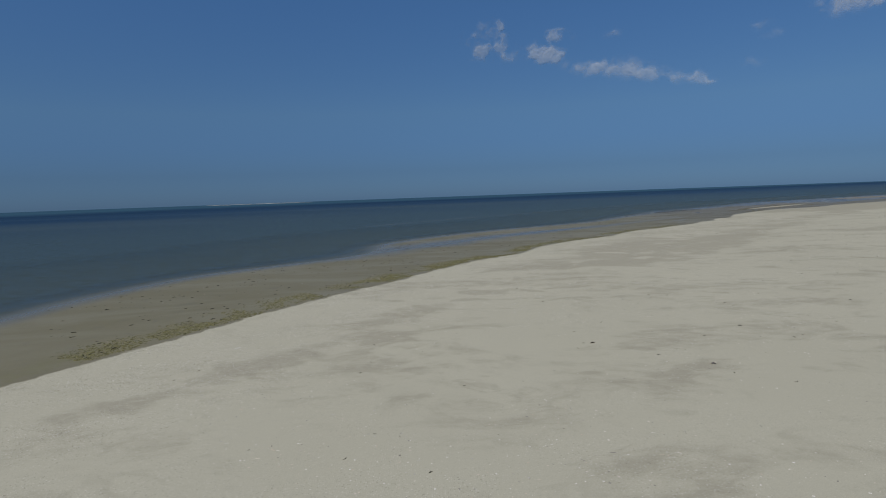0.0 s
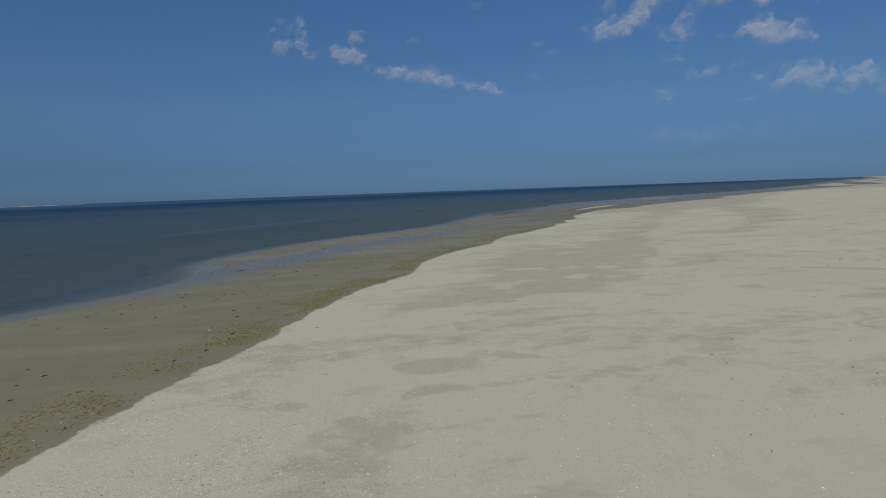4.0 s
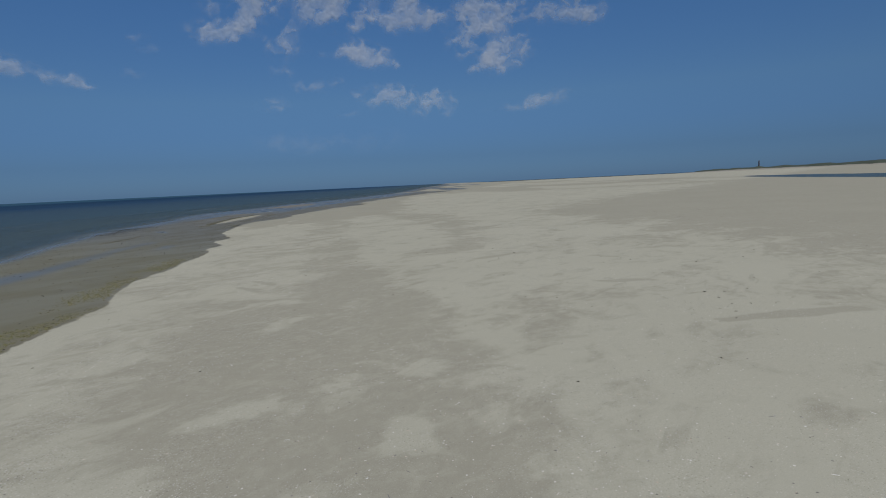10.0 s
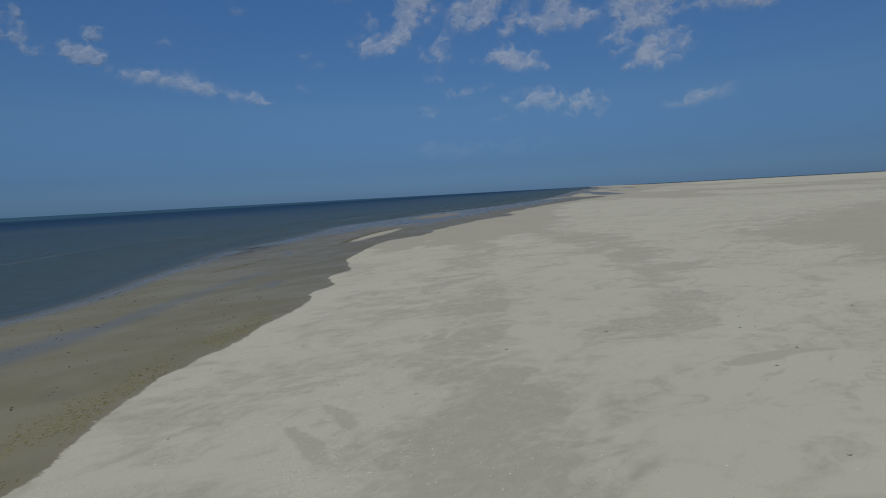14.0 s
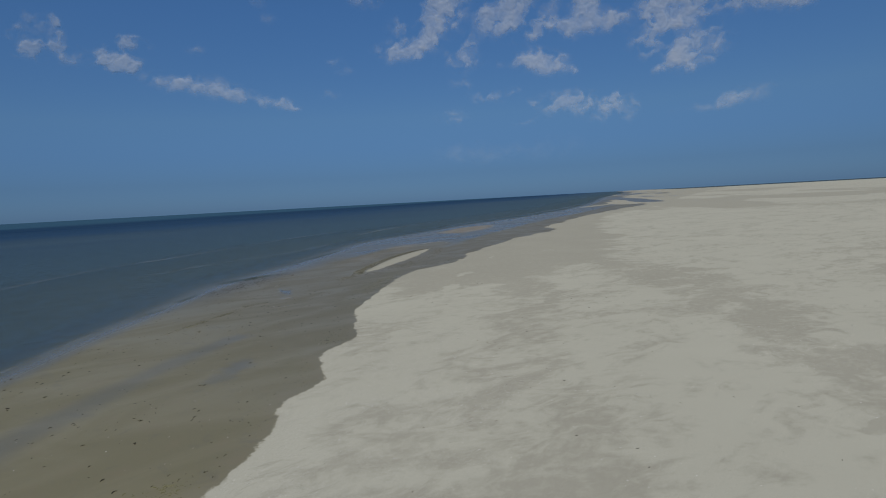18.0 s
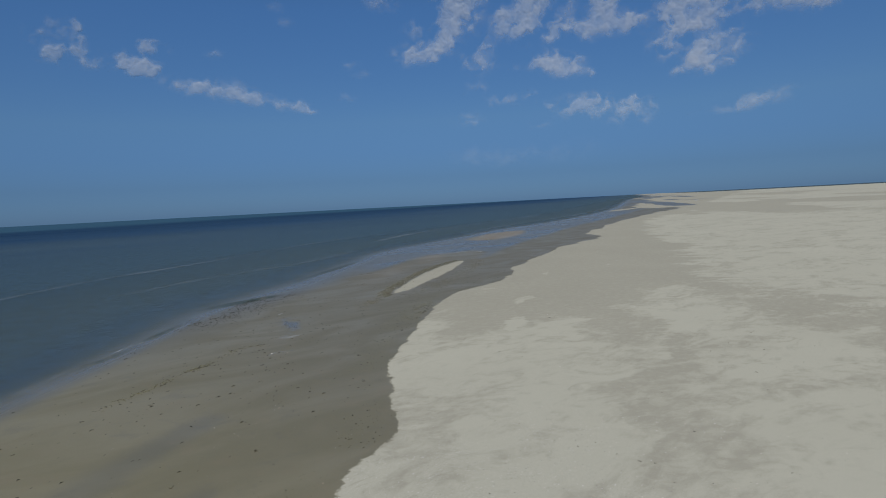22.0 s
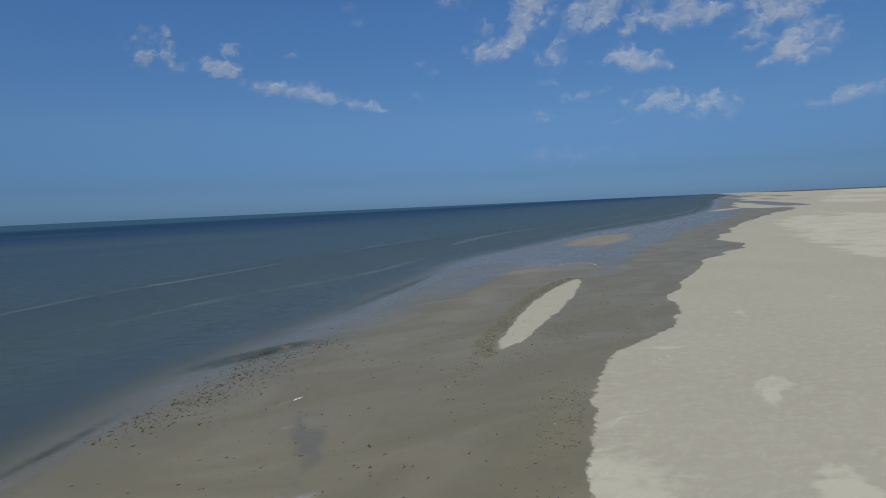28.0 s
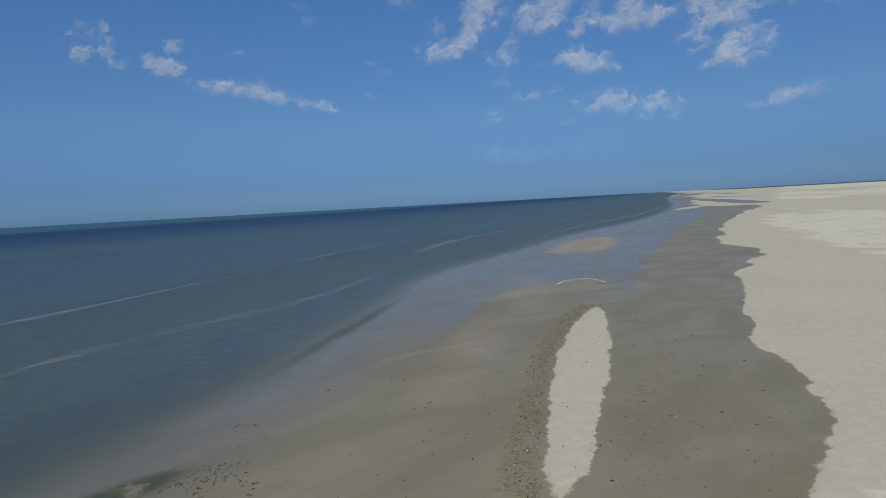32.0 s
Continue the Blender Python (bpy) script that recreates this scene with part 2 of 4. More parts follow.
def water_material():
    """Silty sea water: clear at the rim, brown where shoal, blue-green further out, with horizon haze in the farthest
    colour.
    """
    m = Nodes("sea_water")
    p = m.position()
    depth = m.attr("depth")
    reach = m.attr("reach")
    patch = m.noise(m.scaled(p, 0.004, 0.02, 1.0, -40), 1.0, 4, 0.55)
    shoal = m.mix(m.step(depth, 0.02, 0.7), (0.068, 0.086, 0.068), (0.046, 0.071, 0.076))
    middle = m.mix(m.step(patch, 0.35, 0.65), (0.031, 0.055, 0.076), (0.044, 0.069, 0.085))
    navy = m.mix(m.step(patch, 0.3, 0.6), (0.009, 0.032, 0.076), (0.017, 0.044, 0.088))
    # farthest water: the pale teal haze under the horizon, painted into the colour
    hazy_offing = m.mix(m.step(patch, 0.3, 0.65), (0.028, 0.078, 0.124), (0.038, 0.094, 0.142))
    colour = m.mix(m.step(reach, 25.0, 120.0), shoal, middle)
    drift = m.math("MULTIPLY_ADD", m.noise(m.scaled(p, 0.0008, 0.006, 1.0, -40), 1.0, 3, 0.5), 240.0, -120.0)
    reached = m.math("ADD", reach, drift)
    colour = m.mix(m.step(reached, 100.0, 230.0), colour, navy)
    colour = m.mix(m.step(reached, 430.0, 820.0), colour, hazy_offing)
    ripple = m.noise(m.scaled(p, 0.9, 3.2, 1.0, -42), 1.0, 4, 0.6, 0.4)
    chop = m.noise(m.scaled(p, 0.15, 0.5, 1.0, -48), 1.0, 3, 0.6, 0.2)
    height = m.math("ADD", m.math("MULTIPLY", ripple, 0.35), m.math("MULTIPLY", chop, 0.9))
    n = m.add("ShaderNodeBump")
    m.link(height, n.inputs["Height"])
    n.inputs["Distance"].default_value = 0.26
    m.link(m.step(depth, 0.0, 0.2, 0.12, 0.6), n.inputs["Strength"])
    # gloss by the Fresnel law, held down where many small waves turn their faces to the eye
    fresnel = m.add("ShaderNodeFresnel")
    fresnel.inputs["IOR"].default_value = 1.33
    m.link(n.outputs["Normal"], fresnel.inputs["Normal"])
    facing = m.math("MULTIPLY", m.step(reach, 30.0, 500.0, 0.26, 0.1), m.step(ripple, 0.3, 0.7, 0.55, 1.45))
    facing = m.lerp(m.attr("calm"), facing, 0.5)
    gloss = m.math("MULTIPLY", m.math("MINIMUM", fresnel.outputs[0], facing), m.step(depth, 0.0, 0.05, 0.2, 1.0))
    body, shine, mixed = m.add("ShaderNodeBsdfDiffuse"), m.add("ShaderNodeBsdfGlossy"), m.add("ShaderNodeMixShader")
    clear, whole = m.add("ShaderNodeBsdfTransparent"), m.add("ShaderNodeMixShader")
    m.link(colour, body.inputs["Color"])
    m.link(n.outputs["Normal"], shine.inputs["Normal"])
    shine.inputs["Roughness"].default_value = 0.1
    m.link(m.math("MAXIMUM", m.step(depth, 0.0, 0.1, 0.0, 0.8), m.step(depth, 0.0, 0.6, 0.0, 1.0)), mixed.inputs[0])
    m.link(clear.outputs[0], mixed.inputs[1])
    m.link(body.outputs[0], mixed.inputs[2])
    m.link(gloss, whole.inputs[0])
    m.link(mixed.outputs[0], whole.inputs[1])
    m.link(shine.outputs[0], whole.inputs[2])
    m.link(whole.outputs[0], m.out.inputs["Surface"])
    return m.mat


SAND = sand_material()
WATER = water_material()

# ================= the lie of the land =================
ALONG, OUT = Vector((0.766, 0.643)), Vector((-0.643, 0.766))  # along the shore, out to sea
SEA_LEVEL = -0.08


def curve_through(points, steps=5):
    """A smooth line through the points."""
    pts = np.array(points, float)
    ext = np.vstack([2 * pts[0] - pts[1], pts, 2 * pts[-1] - pts[-2]])
    line = []
    for a, b, c, d in zip(ext, ext[1:], ext[2:], ext[3:]):
        for i in range(steps):
            s = i / steps
            line.append(0.5 * (2 * b + (c - a) * s + (2 * a - 5 * b + 4 * c - d) * s**2 + (3 * b - a - 3 * c + d) * s**3))
    return np.array(line + [pts[-1]])


def off_line(x, y, line, closed=False):
    """Distance to a line, positive to the right of its run."""
    best = np.full(x.shape, 1e18)
    side = np.ones(x.shape)
    if closed:
        line = np.vstack([line, line[:1]])
    for (ax, ay), (bx, by) in zip(line, line[1:]):
        dx, dy = bx - ax, by - ay
        s = np.clip(((x - ax) * dx + (y - ay) * dy) / (dx * dx + dy * dy + 1e-9), 0, 1)
        ex, ey = x - ax - s * dx, y - ay - s * dy
        d = ex * ex + ey * ey
        nearer = d < best
        best = np.where(nearer, d, best)
        side = np.where(nearer, np.where(dx * (y - ay) - dy * (x - ax) < 0, 1.0, -1.0), side)
    return np.sqrt(best) * side


def inside(x, y, line):
    """Whether points lie in a closed line."""
    odd = np.zeros(x.shape, bool)
    for (ax, ay), (bx, by) in zip(line, np.roll(line, -1, 0)):
        if ay != by:
            odd ^= ((ay > y) != (by > y)) & (x < (bx - ax) * (y - ay) / (by - ay) + ax)
    return odd


def lattice(ix, iy, seed):
    h = (ix.astype(np.int64) * 374761393 + iy.astype(np.int64) * 668265263 + seed * 1442695041) & 0xFFFFFFFF
    h = ((h ^ (h >> 13)) * 1274126177) & 0xFFFFFFFF
    return ((h ^ (h >> 16)) & 0xFFFF) / 65535.0


def value_noise(x, y, seed=0):
    ix, iy = np.floor(x), np.floor(y)
    fx, fy = x - ix, y - iy
    fx, fy = fx * fx * (3 - 2 * fx), fy * fy * (3 - 2 * fy)
    a, b = lattice(ix, iy, seed), lattice(ix + 1, iy, seed)
    c, d = lattice(ix, iy + 1, seed), lattice(ix + 1, iy + 1, seed)
    return (a * (1 - fx) + b * fx) * (1 - fy) + (c * (1 - fx) + d * fx) * fy


def fbm(x, y, octaves=4, seed=0):
    total, weight = 0.0, 0.5
    for n in range(octaves):
        total = total + weight * value_noise(x * 2**n, y * 2**n, seed + n)
        weight /= 2
    return total / (1 - 0.5**octaves)


def smooth(v, low, high):
    s = np.clip((v - low) / (high - low), 0, 1)
    return s * s * (3 - 2 * s)


# the tide mark between wet and dry sand, from behind the start to far ahead
TIDE_NEAR = [(-40, -45), (-22, -12), (-14, 5), (-10.3, 13.1), (-8.4, 17), (-6.2, 21.6), (-4.2, 25.2), (-2.1, 28.4), (-0.5, 31.6), (0.3, 32.6), (0.9, 33.8), (1.6, 34.9), (2.6, 36.3),
             (3.5, 37.1), (4.8, 38.5), (5.9, 40.4), (6.7, 42.4), (7.6, 43.8), (10.3, 47.1), (13.2, 49.7), (14.9, 51.2), (15.7, 52.6), (17.5, 55.1), (19.4, 57.1),
             (21.6, 58.8), (24.6, 61.5), (28.3, 64.9), (29.9, 67.6), (32.2, 68.9), (33.8, 72.6), (36.5, 74.2),
             (38.5, 77.6), (41.0, 81.7), (45.4, 86.2)]
TIDE_FAR = [(47.2, 88.3), (52.3, 93.0), (55.7, 95.2), (61.2, 96.9), (63.5, 98.4), (67.0, 100.8), (68.7, 103.2), (73.0, 105.3), (75.4, 107.2), (83.0, 111.2), (91.5, 116.1),
            (109.3, 122.8), (114.0, 130.8), (147, 149.5), (162, 157.5), (212, 180), (246, 193), (262, 201), (270, 209), (264, 218), (290, 243), (345, 282), (640, 470), (960, 684), (1700, 1190), (4800, 3420)]
SEA_EDGE = [(-80, -60), (-32, -8), (-18.5, 15), (-16.3, 26), (-14, 33), (-9.5, 38), (-6.0, 43), (-5.4, 47.5), (-4.5, 53), (0.5, 60.5), (7, 67), (14.5, 72.6),
            (20.5, 78), (26, 86), (31.0, 92.5), (37, 100.5), (41, 105), (46, 109.2), (50.3, 112.8), (56.7, 119.6), (63.8, 126.6), (77, 139), (100, 151), (125, 165),
            (183, 191), (300, 262), (600, 470), (940, 690), (1700, 1210), (4800, 3450)]
tide_line = curve_through(TIDE_NEAR + TIDE_FAR)
sea_line = curve_through(SEA_EDGE)
gully_line = curve_through([(-7.5, 41.0), (-5.2, 44.6), (-1.5, 48.8), (2, 52.6), (7, 58), (14, 63.8), (20, 68.5), (27, 75.6), (32.5, 80)])
BAR = [(51.8, 98.9), (52.9, 100.4), (54.9, 102.2), (57.1, 104.4), (60.5, 107.4), (63.9, 110.1), (67.6, 112.6), (71.0, 114.5), (70.5, 113.2), (67.3, 110.2), (62.0, 105.7), (57.5, 102.4), (54.5, 100.1), (52.4, 99.1)]
bar_line = curve_through(BAR + BAR[:1], 3)[:-1]


# the rim of the thin sheet of water round the bar's head, and a tan islet in it
film_line = curve_through([(47, 106.5), (52, 110), (59.1, 114.6), (66, 119.4), (72.8, 124.1), (76.8, 123.8), (81, 124.2), (80.1, 120.6), (74, 114.2), (75.6, 114.4), (80, 117.6), (90.8, 125), (103.7, 132.9), (139.6, 153.6), (178, 173), (250, 212)])
ISLET = curve_through([(97, 141), (96.8, 144.4), (103, 149), (111.5, 154.2), (120.8, 155.2), (110.7, 145.2), (99, 139.1)], 4)


def blob(x, y, cx, cy, rx, ry, turn=0.0):
    """One at the middle of an ellipse, falling to nought at its rim."""
    c, s = math.cos(radians(turn)), math.sin(radians(turn))
    dx, dy = x - cx, y - cy
    return np.clip(1 - ((dx * c + dy * s) / rx) ** 2 - ((dy * c - dx * s) / ry) ** 2, 0, 1)


def lie(x, y):
    """Height of the sand, and what the sand's look goes by."""
    tide, sea = off_line(x, y, tide_line), off_line(x, y, sea_line)
    bar = np.abs(off_line(x, y, bar_line, True)) * np.where(inside(x, y, bar_line), 1.0, -1.0)
    far_spit = np.maximum(blob(x, y, 257, 226, 34, 5, 20) * 4 - 2, blob(x, y, 700, 520, 260, 14, 38) * 4 - 2)
    along, across = x * ALONG.x + y * ALONG.y, x * OUT.x + y * OUT.y
    # a comb of small spits and bays along the farther tide mark
    comb = (fbm(along / 0.5, across / 2.6, 3, 301) - 0.5) * 0.3 * smooth(along, 80, 100) + (fbm(along / 4, across / 13, 3, 305) - 0.5) * 3.2 * smooth(along, 116, 160)
    dry = np.maximum(np.maximum(tide + comb * smooth(np.abs(tide), 12, 5), np.clip(bar, -9, 9)), np.where(far_spit > -2, far_spit, -30))
    # wet hollows on the far flats
    hollow = smooth(fbm(along / 80, across / 22, 4, 5), 0.5, 0.6) * smooth(along, 330, 390) * smooth(tide, 75, 35)
    # the flats end in open water far inland of the shore
    beyond = smooth(x * 0.88 + y * 0.47, 2250, 2450) * smooth(tide, 120, 260)
    hollow = np.maximum(hollow * (np.abs(tide) < 420), beyond)
    dry = np.where(hollow > 0, np.minimum(dry, 6 - 10 * hollow), dry)
    gully = np.abs(off_line(x, y, gully_line))
    gully_half = np.interp(along, [20, 30, 42, 52, 64, 78], [2.6, 2.3, 1.8, 1.0, 0.8, 0.5])
    gully_half = gully_half * (0.45 + 1.1 * fbm(x / 3.2, y / 3.2, 3, 201))
    in_gully = smooth(gully, gully_half * 1.7, gully_half * 0.3)
    wx, wy = x + 11 * (fbm(x / 10, y / 10, 3, 21) - 0.5), y + 11 * (fbm(x / 10, y / 10, 3, 31) - 0.5)
    sheet_off = off_line(x + 0.12 * (wx - x), y + 0.12 * (wy - y), film_line)
    lagoon = smooth(-sheet_off, -0.4, 1.3) * smooth(x, 50, 66) * smooth(sea, -4, 0) * smooth(x, 300, 200) * (0.75 + 0.25 * smooth(fbm(x / 9, y / 4, 3, 23), 0.35, 0.6))
    bank = smooth(np.abs(off_line(x, y, ISLET, True)) * np.where(inside(x, y, ISLET), 1.0, -1.0), -1.2, 0.8)
    lagoon = lagoon * (1 - bank)
    px, py = x + 1.6 * (fbm(x / 0.8, y / 0.8, 3, 181) - 0.5), y + 1.6 * (fbm(x / 0.8, y / 0.8, 3, 191) - 0.5)
    pools = np.maximum(blob(px, py, 41.3, 94.0, 2.6, 0.55, 78), np.maximum(0.45 * blob(px, py, 30.2, 73.6, 1.9, 0.8, 40), 0.4 * blob(px, py, 39.9, 91.2, 0.7, 0.3, 60)))
    back = blob(x, y, 250, 10, 225, 22, 22) * smooth(fbm(x / 60, y / 12, 3, 311), 0.2, 0.5)
    z = np.where(tide > 0, 0.0 + 0.02 * smooth(tide, 0, 3), 0)
    wetz = -0.03 - 0.034 * np.clip(-tide / np.maximum(sea - tide, 0.5), 0, 1.0)
    z = np.where(tide > 0, z, wetz * smooth(-tide, 0, 1.2))
    z = np.where(bar > -1.5, np.maximum(z, -0.07 + 0.09 * smooth(bar, -1.5, 0.8)), z)
    z = np.where(sea < 0, np.minimum(z, -0.078 + np.maximum(-2.5, np.where(sea > -14, np.interp(along, [70, 96], [0.021, 0.01]) * sea, 0.021 * sea + 14 * (0.021 - np.interp(along, [70, 96], [0.021, 0.01])))) ), z)
    z = z - in_gully * np.interp(along, [24, 50], [0.012, 0.006]) * (sea > -1) - lagoon * 0.004 * (sea > -3) - 0.02 * np.clip(pools * 2, 0, 1)
    z = np.where(back > 0, z - 0.25 * np.clip(back * 3, 0, 1), z)
    z = z + (fbm(x / 4.5, y / 4.5, 3, 11) - 0.5) * np.where(tide > 0, 0.035, 0.012 * smooth(np.abs(sea), 0.5, 7)) * smooth(np.abs(tide), 0, 2)
    z = z + np.where(hollow > 0, -0.03 * hollow, 0) * (tide > 0) - 0.2 * beyond
    film = np.maximum.reduce([in_gully * np.interp(along, [52, 66], [1.0, 0.5]), lagoon, np.clip(pools * 1.6, 0, 1), smooth(-sea, -5.0, 0.0) * smooth(along, 70, 110), smooth(-sea, -1.6, 0.0), np.clip(hollow, 0, 1) * 0.6]) * (1 - bank)
    return dict(z=z, bank=bank, calm=np.maximum(np.clip(back * 4, 0, 1), 0.4 * in_gully), dry=np.clip(dry, -20, 20), film=film, sea=sea, tide=tide, along=along)


trough_right = curve_through([(3, 28.6), (8, 30.2), (12, 31.2), (14.5, 33), (17.5, 36), (21, 40), (26, 47.2), (31.6, 53.6), (36, 58), (43.8, 66.3), (54.6, 76), (72, 93)])
trough_left = curve_through([(3, 30.6), (5.6, 33.6), (8.4, 37.5), (10.5, 41), (13.8, 44), (18, 45.6), (21.5, 47.6), (26, 52), (31.5, 57.6), (44.4, 72), (60, 88)])
band_left = curve_through([(31, 46.5), (37, 51.6), (46.5, 60), (56, 70.5), (64, 80.5), (71, 92), (90, 112)])
band_right = curve_through([(33, 41.5), (42, 49), (55, 58.5), (67, 69), (75.5, 86), (96, 101), (150, 142), (260, 196)])


def damp_at(x, y, tide):
    """How readily the dry sand lies damp: a trough behind the tide mark, a second one further in, the flats beyond."""
    right, left = off_line(x, y, trough_right), off_line(x, y, trough_left)
    wob = 3.6 * (fbm(x / 2.6, y / 2.6, 4, 231) - 0.5)
    v = 0.05 + 0.25 * smooth(y, 36, 41) * smooth(y, 66, 60) - 1.5 * smooth(right + 1.7 * wob, -1.2, 2.4) - 0.35 * smooth(tide, 2.6, 0.8) * smooth(y, 75, 60)
    v = v + (np.interp(y, [50, 58, 72], [1.1, 0.6, 0.7]) - v) * smooth(np.minimum(-right, left) + wob, -1.2, 1.4)
    for cx, cy, rx, ry, turn in ((14.7, 35.5, 0.9, 0.5, 10), (11.4, 34.0, 1.0, 0.5, 30), (10.7, 37.1, 1.3, 0.5, -20), (7.5, 32.8, 0.8, 0.45, 60), (13.1, 36.4, 0.9, 0.3, 0), (12.8, 32.9, 0.8, 0.4, 20), (16, 42, 1.6, 0.4, 30)):
        v = v - 1.6 * blob(x + wob * 0.3, y - wob * 0.3, cx, cy, rx, ry, turn)
    # the strand by the start lies dry
    v = v + (-0.95 + 1.0 * smooth(tide, 20, 40) - v) * smooth(y, 31, 28.5)
    for cx, cy, rx, ry, turn in ((2.0, 23.7, 1.6, 0.55, 8), (5, 21.4, 2.6, 0.35, 5), (5.2, 24.4, 1.5, 0.3, 22), (6.6, 26.8, 1.7, 0.3, 12), (2.4, 30.2, 2.0, 0.9, 40),
                                 (3, 25.5, 0.6, 0.35, 10), (-1.5, 19.5, 3.2, 1.2, 55), (-4.6, 14.2, 2.6, 0.9, 55), (-6.6, 11.6, 1.6, 0.8, 40), (-2.4, 16.4, 1.6, 0.6, 28)):
        v = np.maximum(v, 0.9 * blob(x + 1.2 * (fbm(x / 0.9, y / 0.9, 3, 211) - 0.5), y + 1.2 * (fbm(x / 0.9, y / 0.9, 3, 221) - 0.5), cx, cy, rx, ry, turn))
    # the inner band, its far side combed into streaks
    comb = 9.0 * (fbm((x * ALONG.x + y * ALONG.y) / 2.2, (x * OUT.x + y * OUT.y) / 11, 4, 241) - 0.5)
    past = off_line(x, y, band_right)
    v = np.maximum(v, -0.9 + 1.75 * smooth(np.minimum(-past + comb, off_line(x, y, band_left) + 0.4 * comb), -2.0, 3.0) * smooth(y + 0.5 * comb, 43, 49))
    v = v + 1.7 * smooth(y + 0.4 * comb, 80, 88) * smooth(past - comb, 2, -2) * (1 - smooth(tide + 0.3 * comb, 4, 0.5) * smooth(y, 92, 84))
    # wisps of dry sand blown over the damp
    wx, wy = x + 1.5 * (fbm(x / 1.3, y / 1.3, 4, 251) - 0.5), y + 1.5 * (fbm(x / 1.3, y / 1.3, 4, 261) - 0.5)
    for cx, cy, rx, ry, turn in ((58.0, 94.3, 1.5, 0.5, -30), (56.3, 93.4, 1.2, 0.35, 10), (67, 96.7, 1.8, 0.5, 25), (77.5, 96.4, 8, 1.1, 8), (126, 134, 7, 1.6, 35), (144, 142, 6, 1.6, 30),
                                 (141, 133, 6, 1.2, -40), (99, 111, 3, 0.7, -20), (83.5, 108.5, 3, 0.8, -50), (56, 88.5, 3, 0.9, 30), (50.2, 83.2, 2.4, 0.9, 40), (52.5, 81.2, 2.2, 0.6, -20)):
        v = v - 1.7 * blob(wx, wy, cx, cy, rx, ry * 0.7, turn)
    run = x * ALONG.x + y * ALONG.y
    v = v + 2.4 * smooth(fbm(run / 70, (x * OUT.x + y * OUT.y) / 30, 4, 281), 0.5, 0.6) * smooth(run, 190, 290) * smooth(tide, 240, 120)
    v = v + 1.6 * smooth(tide + comb, 25, 46) * smooth(y, 72, 52)
    return np.where(np.abs(off_line(x, y, bar_line, True)) * inside(x, y, bar_line) > 0, 1.25, v)


# streaks of damp on the dry sand: from, to, half width
START_STAINS = [(0.8, 23.9, 2.2, 23.5, 0.44), (0.3, 22.1, 1.6, 22.0, 0.25), (1.6, 22.0, 3.1, 21.9, 0.11), (3.1, 21.9, 4.9, 21.5, 0.10), (5.1, 21.8, 5.6, 21.2, 0.17),
         (2.8, 23.6, 4.1, 23.2, 0.19), (4.2, 23.8, 6.0, 24.5, 0.17), (-2.3, 22.3, -1.7, 22.4, 0.21), (-1.1, 21.4, -0.6, 21.3, 0.22),
         (-1.4, 19.8, -0.1, 19.6, 0.11), (-2.9, 20.1, -2.1, 19.7, 0.09), (-2.4, 18.5, -1.8, 18.8, 0.20), (6.2, 26.8, 8.0, 26.6, 0.21),
         (3.5, 26.4, 4.8, 26.3, 0.13), (4.9, 26.5, 5.5, 26.5, 0.21), (5.7, 26.4, 6.5, 25.8, 0.11)]
CURL_STAINS = [(4.1, 23.9, 5.6, 24.1, 0.14), (5.6, 24.1, 6.3, 24.6, 0.16), (7.8, 25.2, 8.4, 24.7, 0.11), (7.6, 24.8, 6.9, 23.3, 0.09), (3.2, 23.9, 4.1, 23.2, 0.12),
        (2.7, 25.6, 3.0, 25.4, 0.18), (2.9, 24.3, 3.1, 24.2, 0.12), (4.2, 28.4, 5.3, 28.2, 0.14), (3.3, 27.8, 3.1, 26.5, 0.18), (6.5, 24.5, 6.8, 24.2, 0.11),
        (10.7, 31.6, 13.0, 31.9, 0.24), (9.7, 30.5, 10.5, 29.7, 0.20), (5.4, 30.3, 6.4, 30.0, 0.28), (9.2, 26.7, 10.2, 26.0, 0.11),
        (10.2, 30.9, 10.6, 30.7, 0.17), (10.6, 30.7, 11.1, 30.2, 0.12), (11.2, 28.8, 11.6, 28.4, 0.26), (12.0, 28.3, 11.9, 28.1, 0.19)]
FLAT_STAINS = [(26.4, 35.9, 27.4, 34.2, 0.25), (21.7, 30.8, 24.7, 27.5, 0.32), (18.9, 25.5, 19.8, 24.5, 0.43), (40.3, 53.1, 44.5, 52.3, 0.27),
         (30.7, 44.3, 34.1, 42.6, 0.31), (32.6, 47.8, 34.9, 46.6, 0.27), (21.0, 50.0, 20.9, 48.4, 0.25), (20.0, 52.6, 22.5, 51.8, 0.21),
         (20.0, 49.6, 19.3, 47.2, 0.22)]



def stain_at(x, y):
    """How far inside a damp streak, below nought outside."""
    wx = x + 0.8 * (fbm(x / 1.1, y / 1.3, 3, 161) - 0.5)
    wy = y + 0.8 * (fbm(x / 1.1, y / 1.3, 3, 171) - 0.5)
    best = np.full(x.shape, -1.0)
    for ax, ay, bx, by, half in START_STAINS + CURL_STAINS + FLAT_STAINS:
        dx, dy = bx - ax, by - ay
        t = ((wx - ax) * dx + (wy - ay) * dy) / (dx * dx + dy * dy)
        s = np.clip(t, 0, 1)
        d = np.hypot(wx - ax - s * dx, wy - ay - s * dy)
        best = np.maximum(best, half * (0.75 + 0.4 * np.sin(np.pi * s)) - d)
    return np.clip(best, -1, 0.5)


def spread(middle_low, middle_high, step, low, high, growth):
    """Grid lines: even in the middle, ever wider outwards."""
    lines = list(np.arange(middle_low, middle_high, step))
    s, v = step, lines[-1]
    while v < high:
        s *= growth
        v += s
        lines.append(v)
    s, v, front = step, lines[0], []
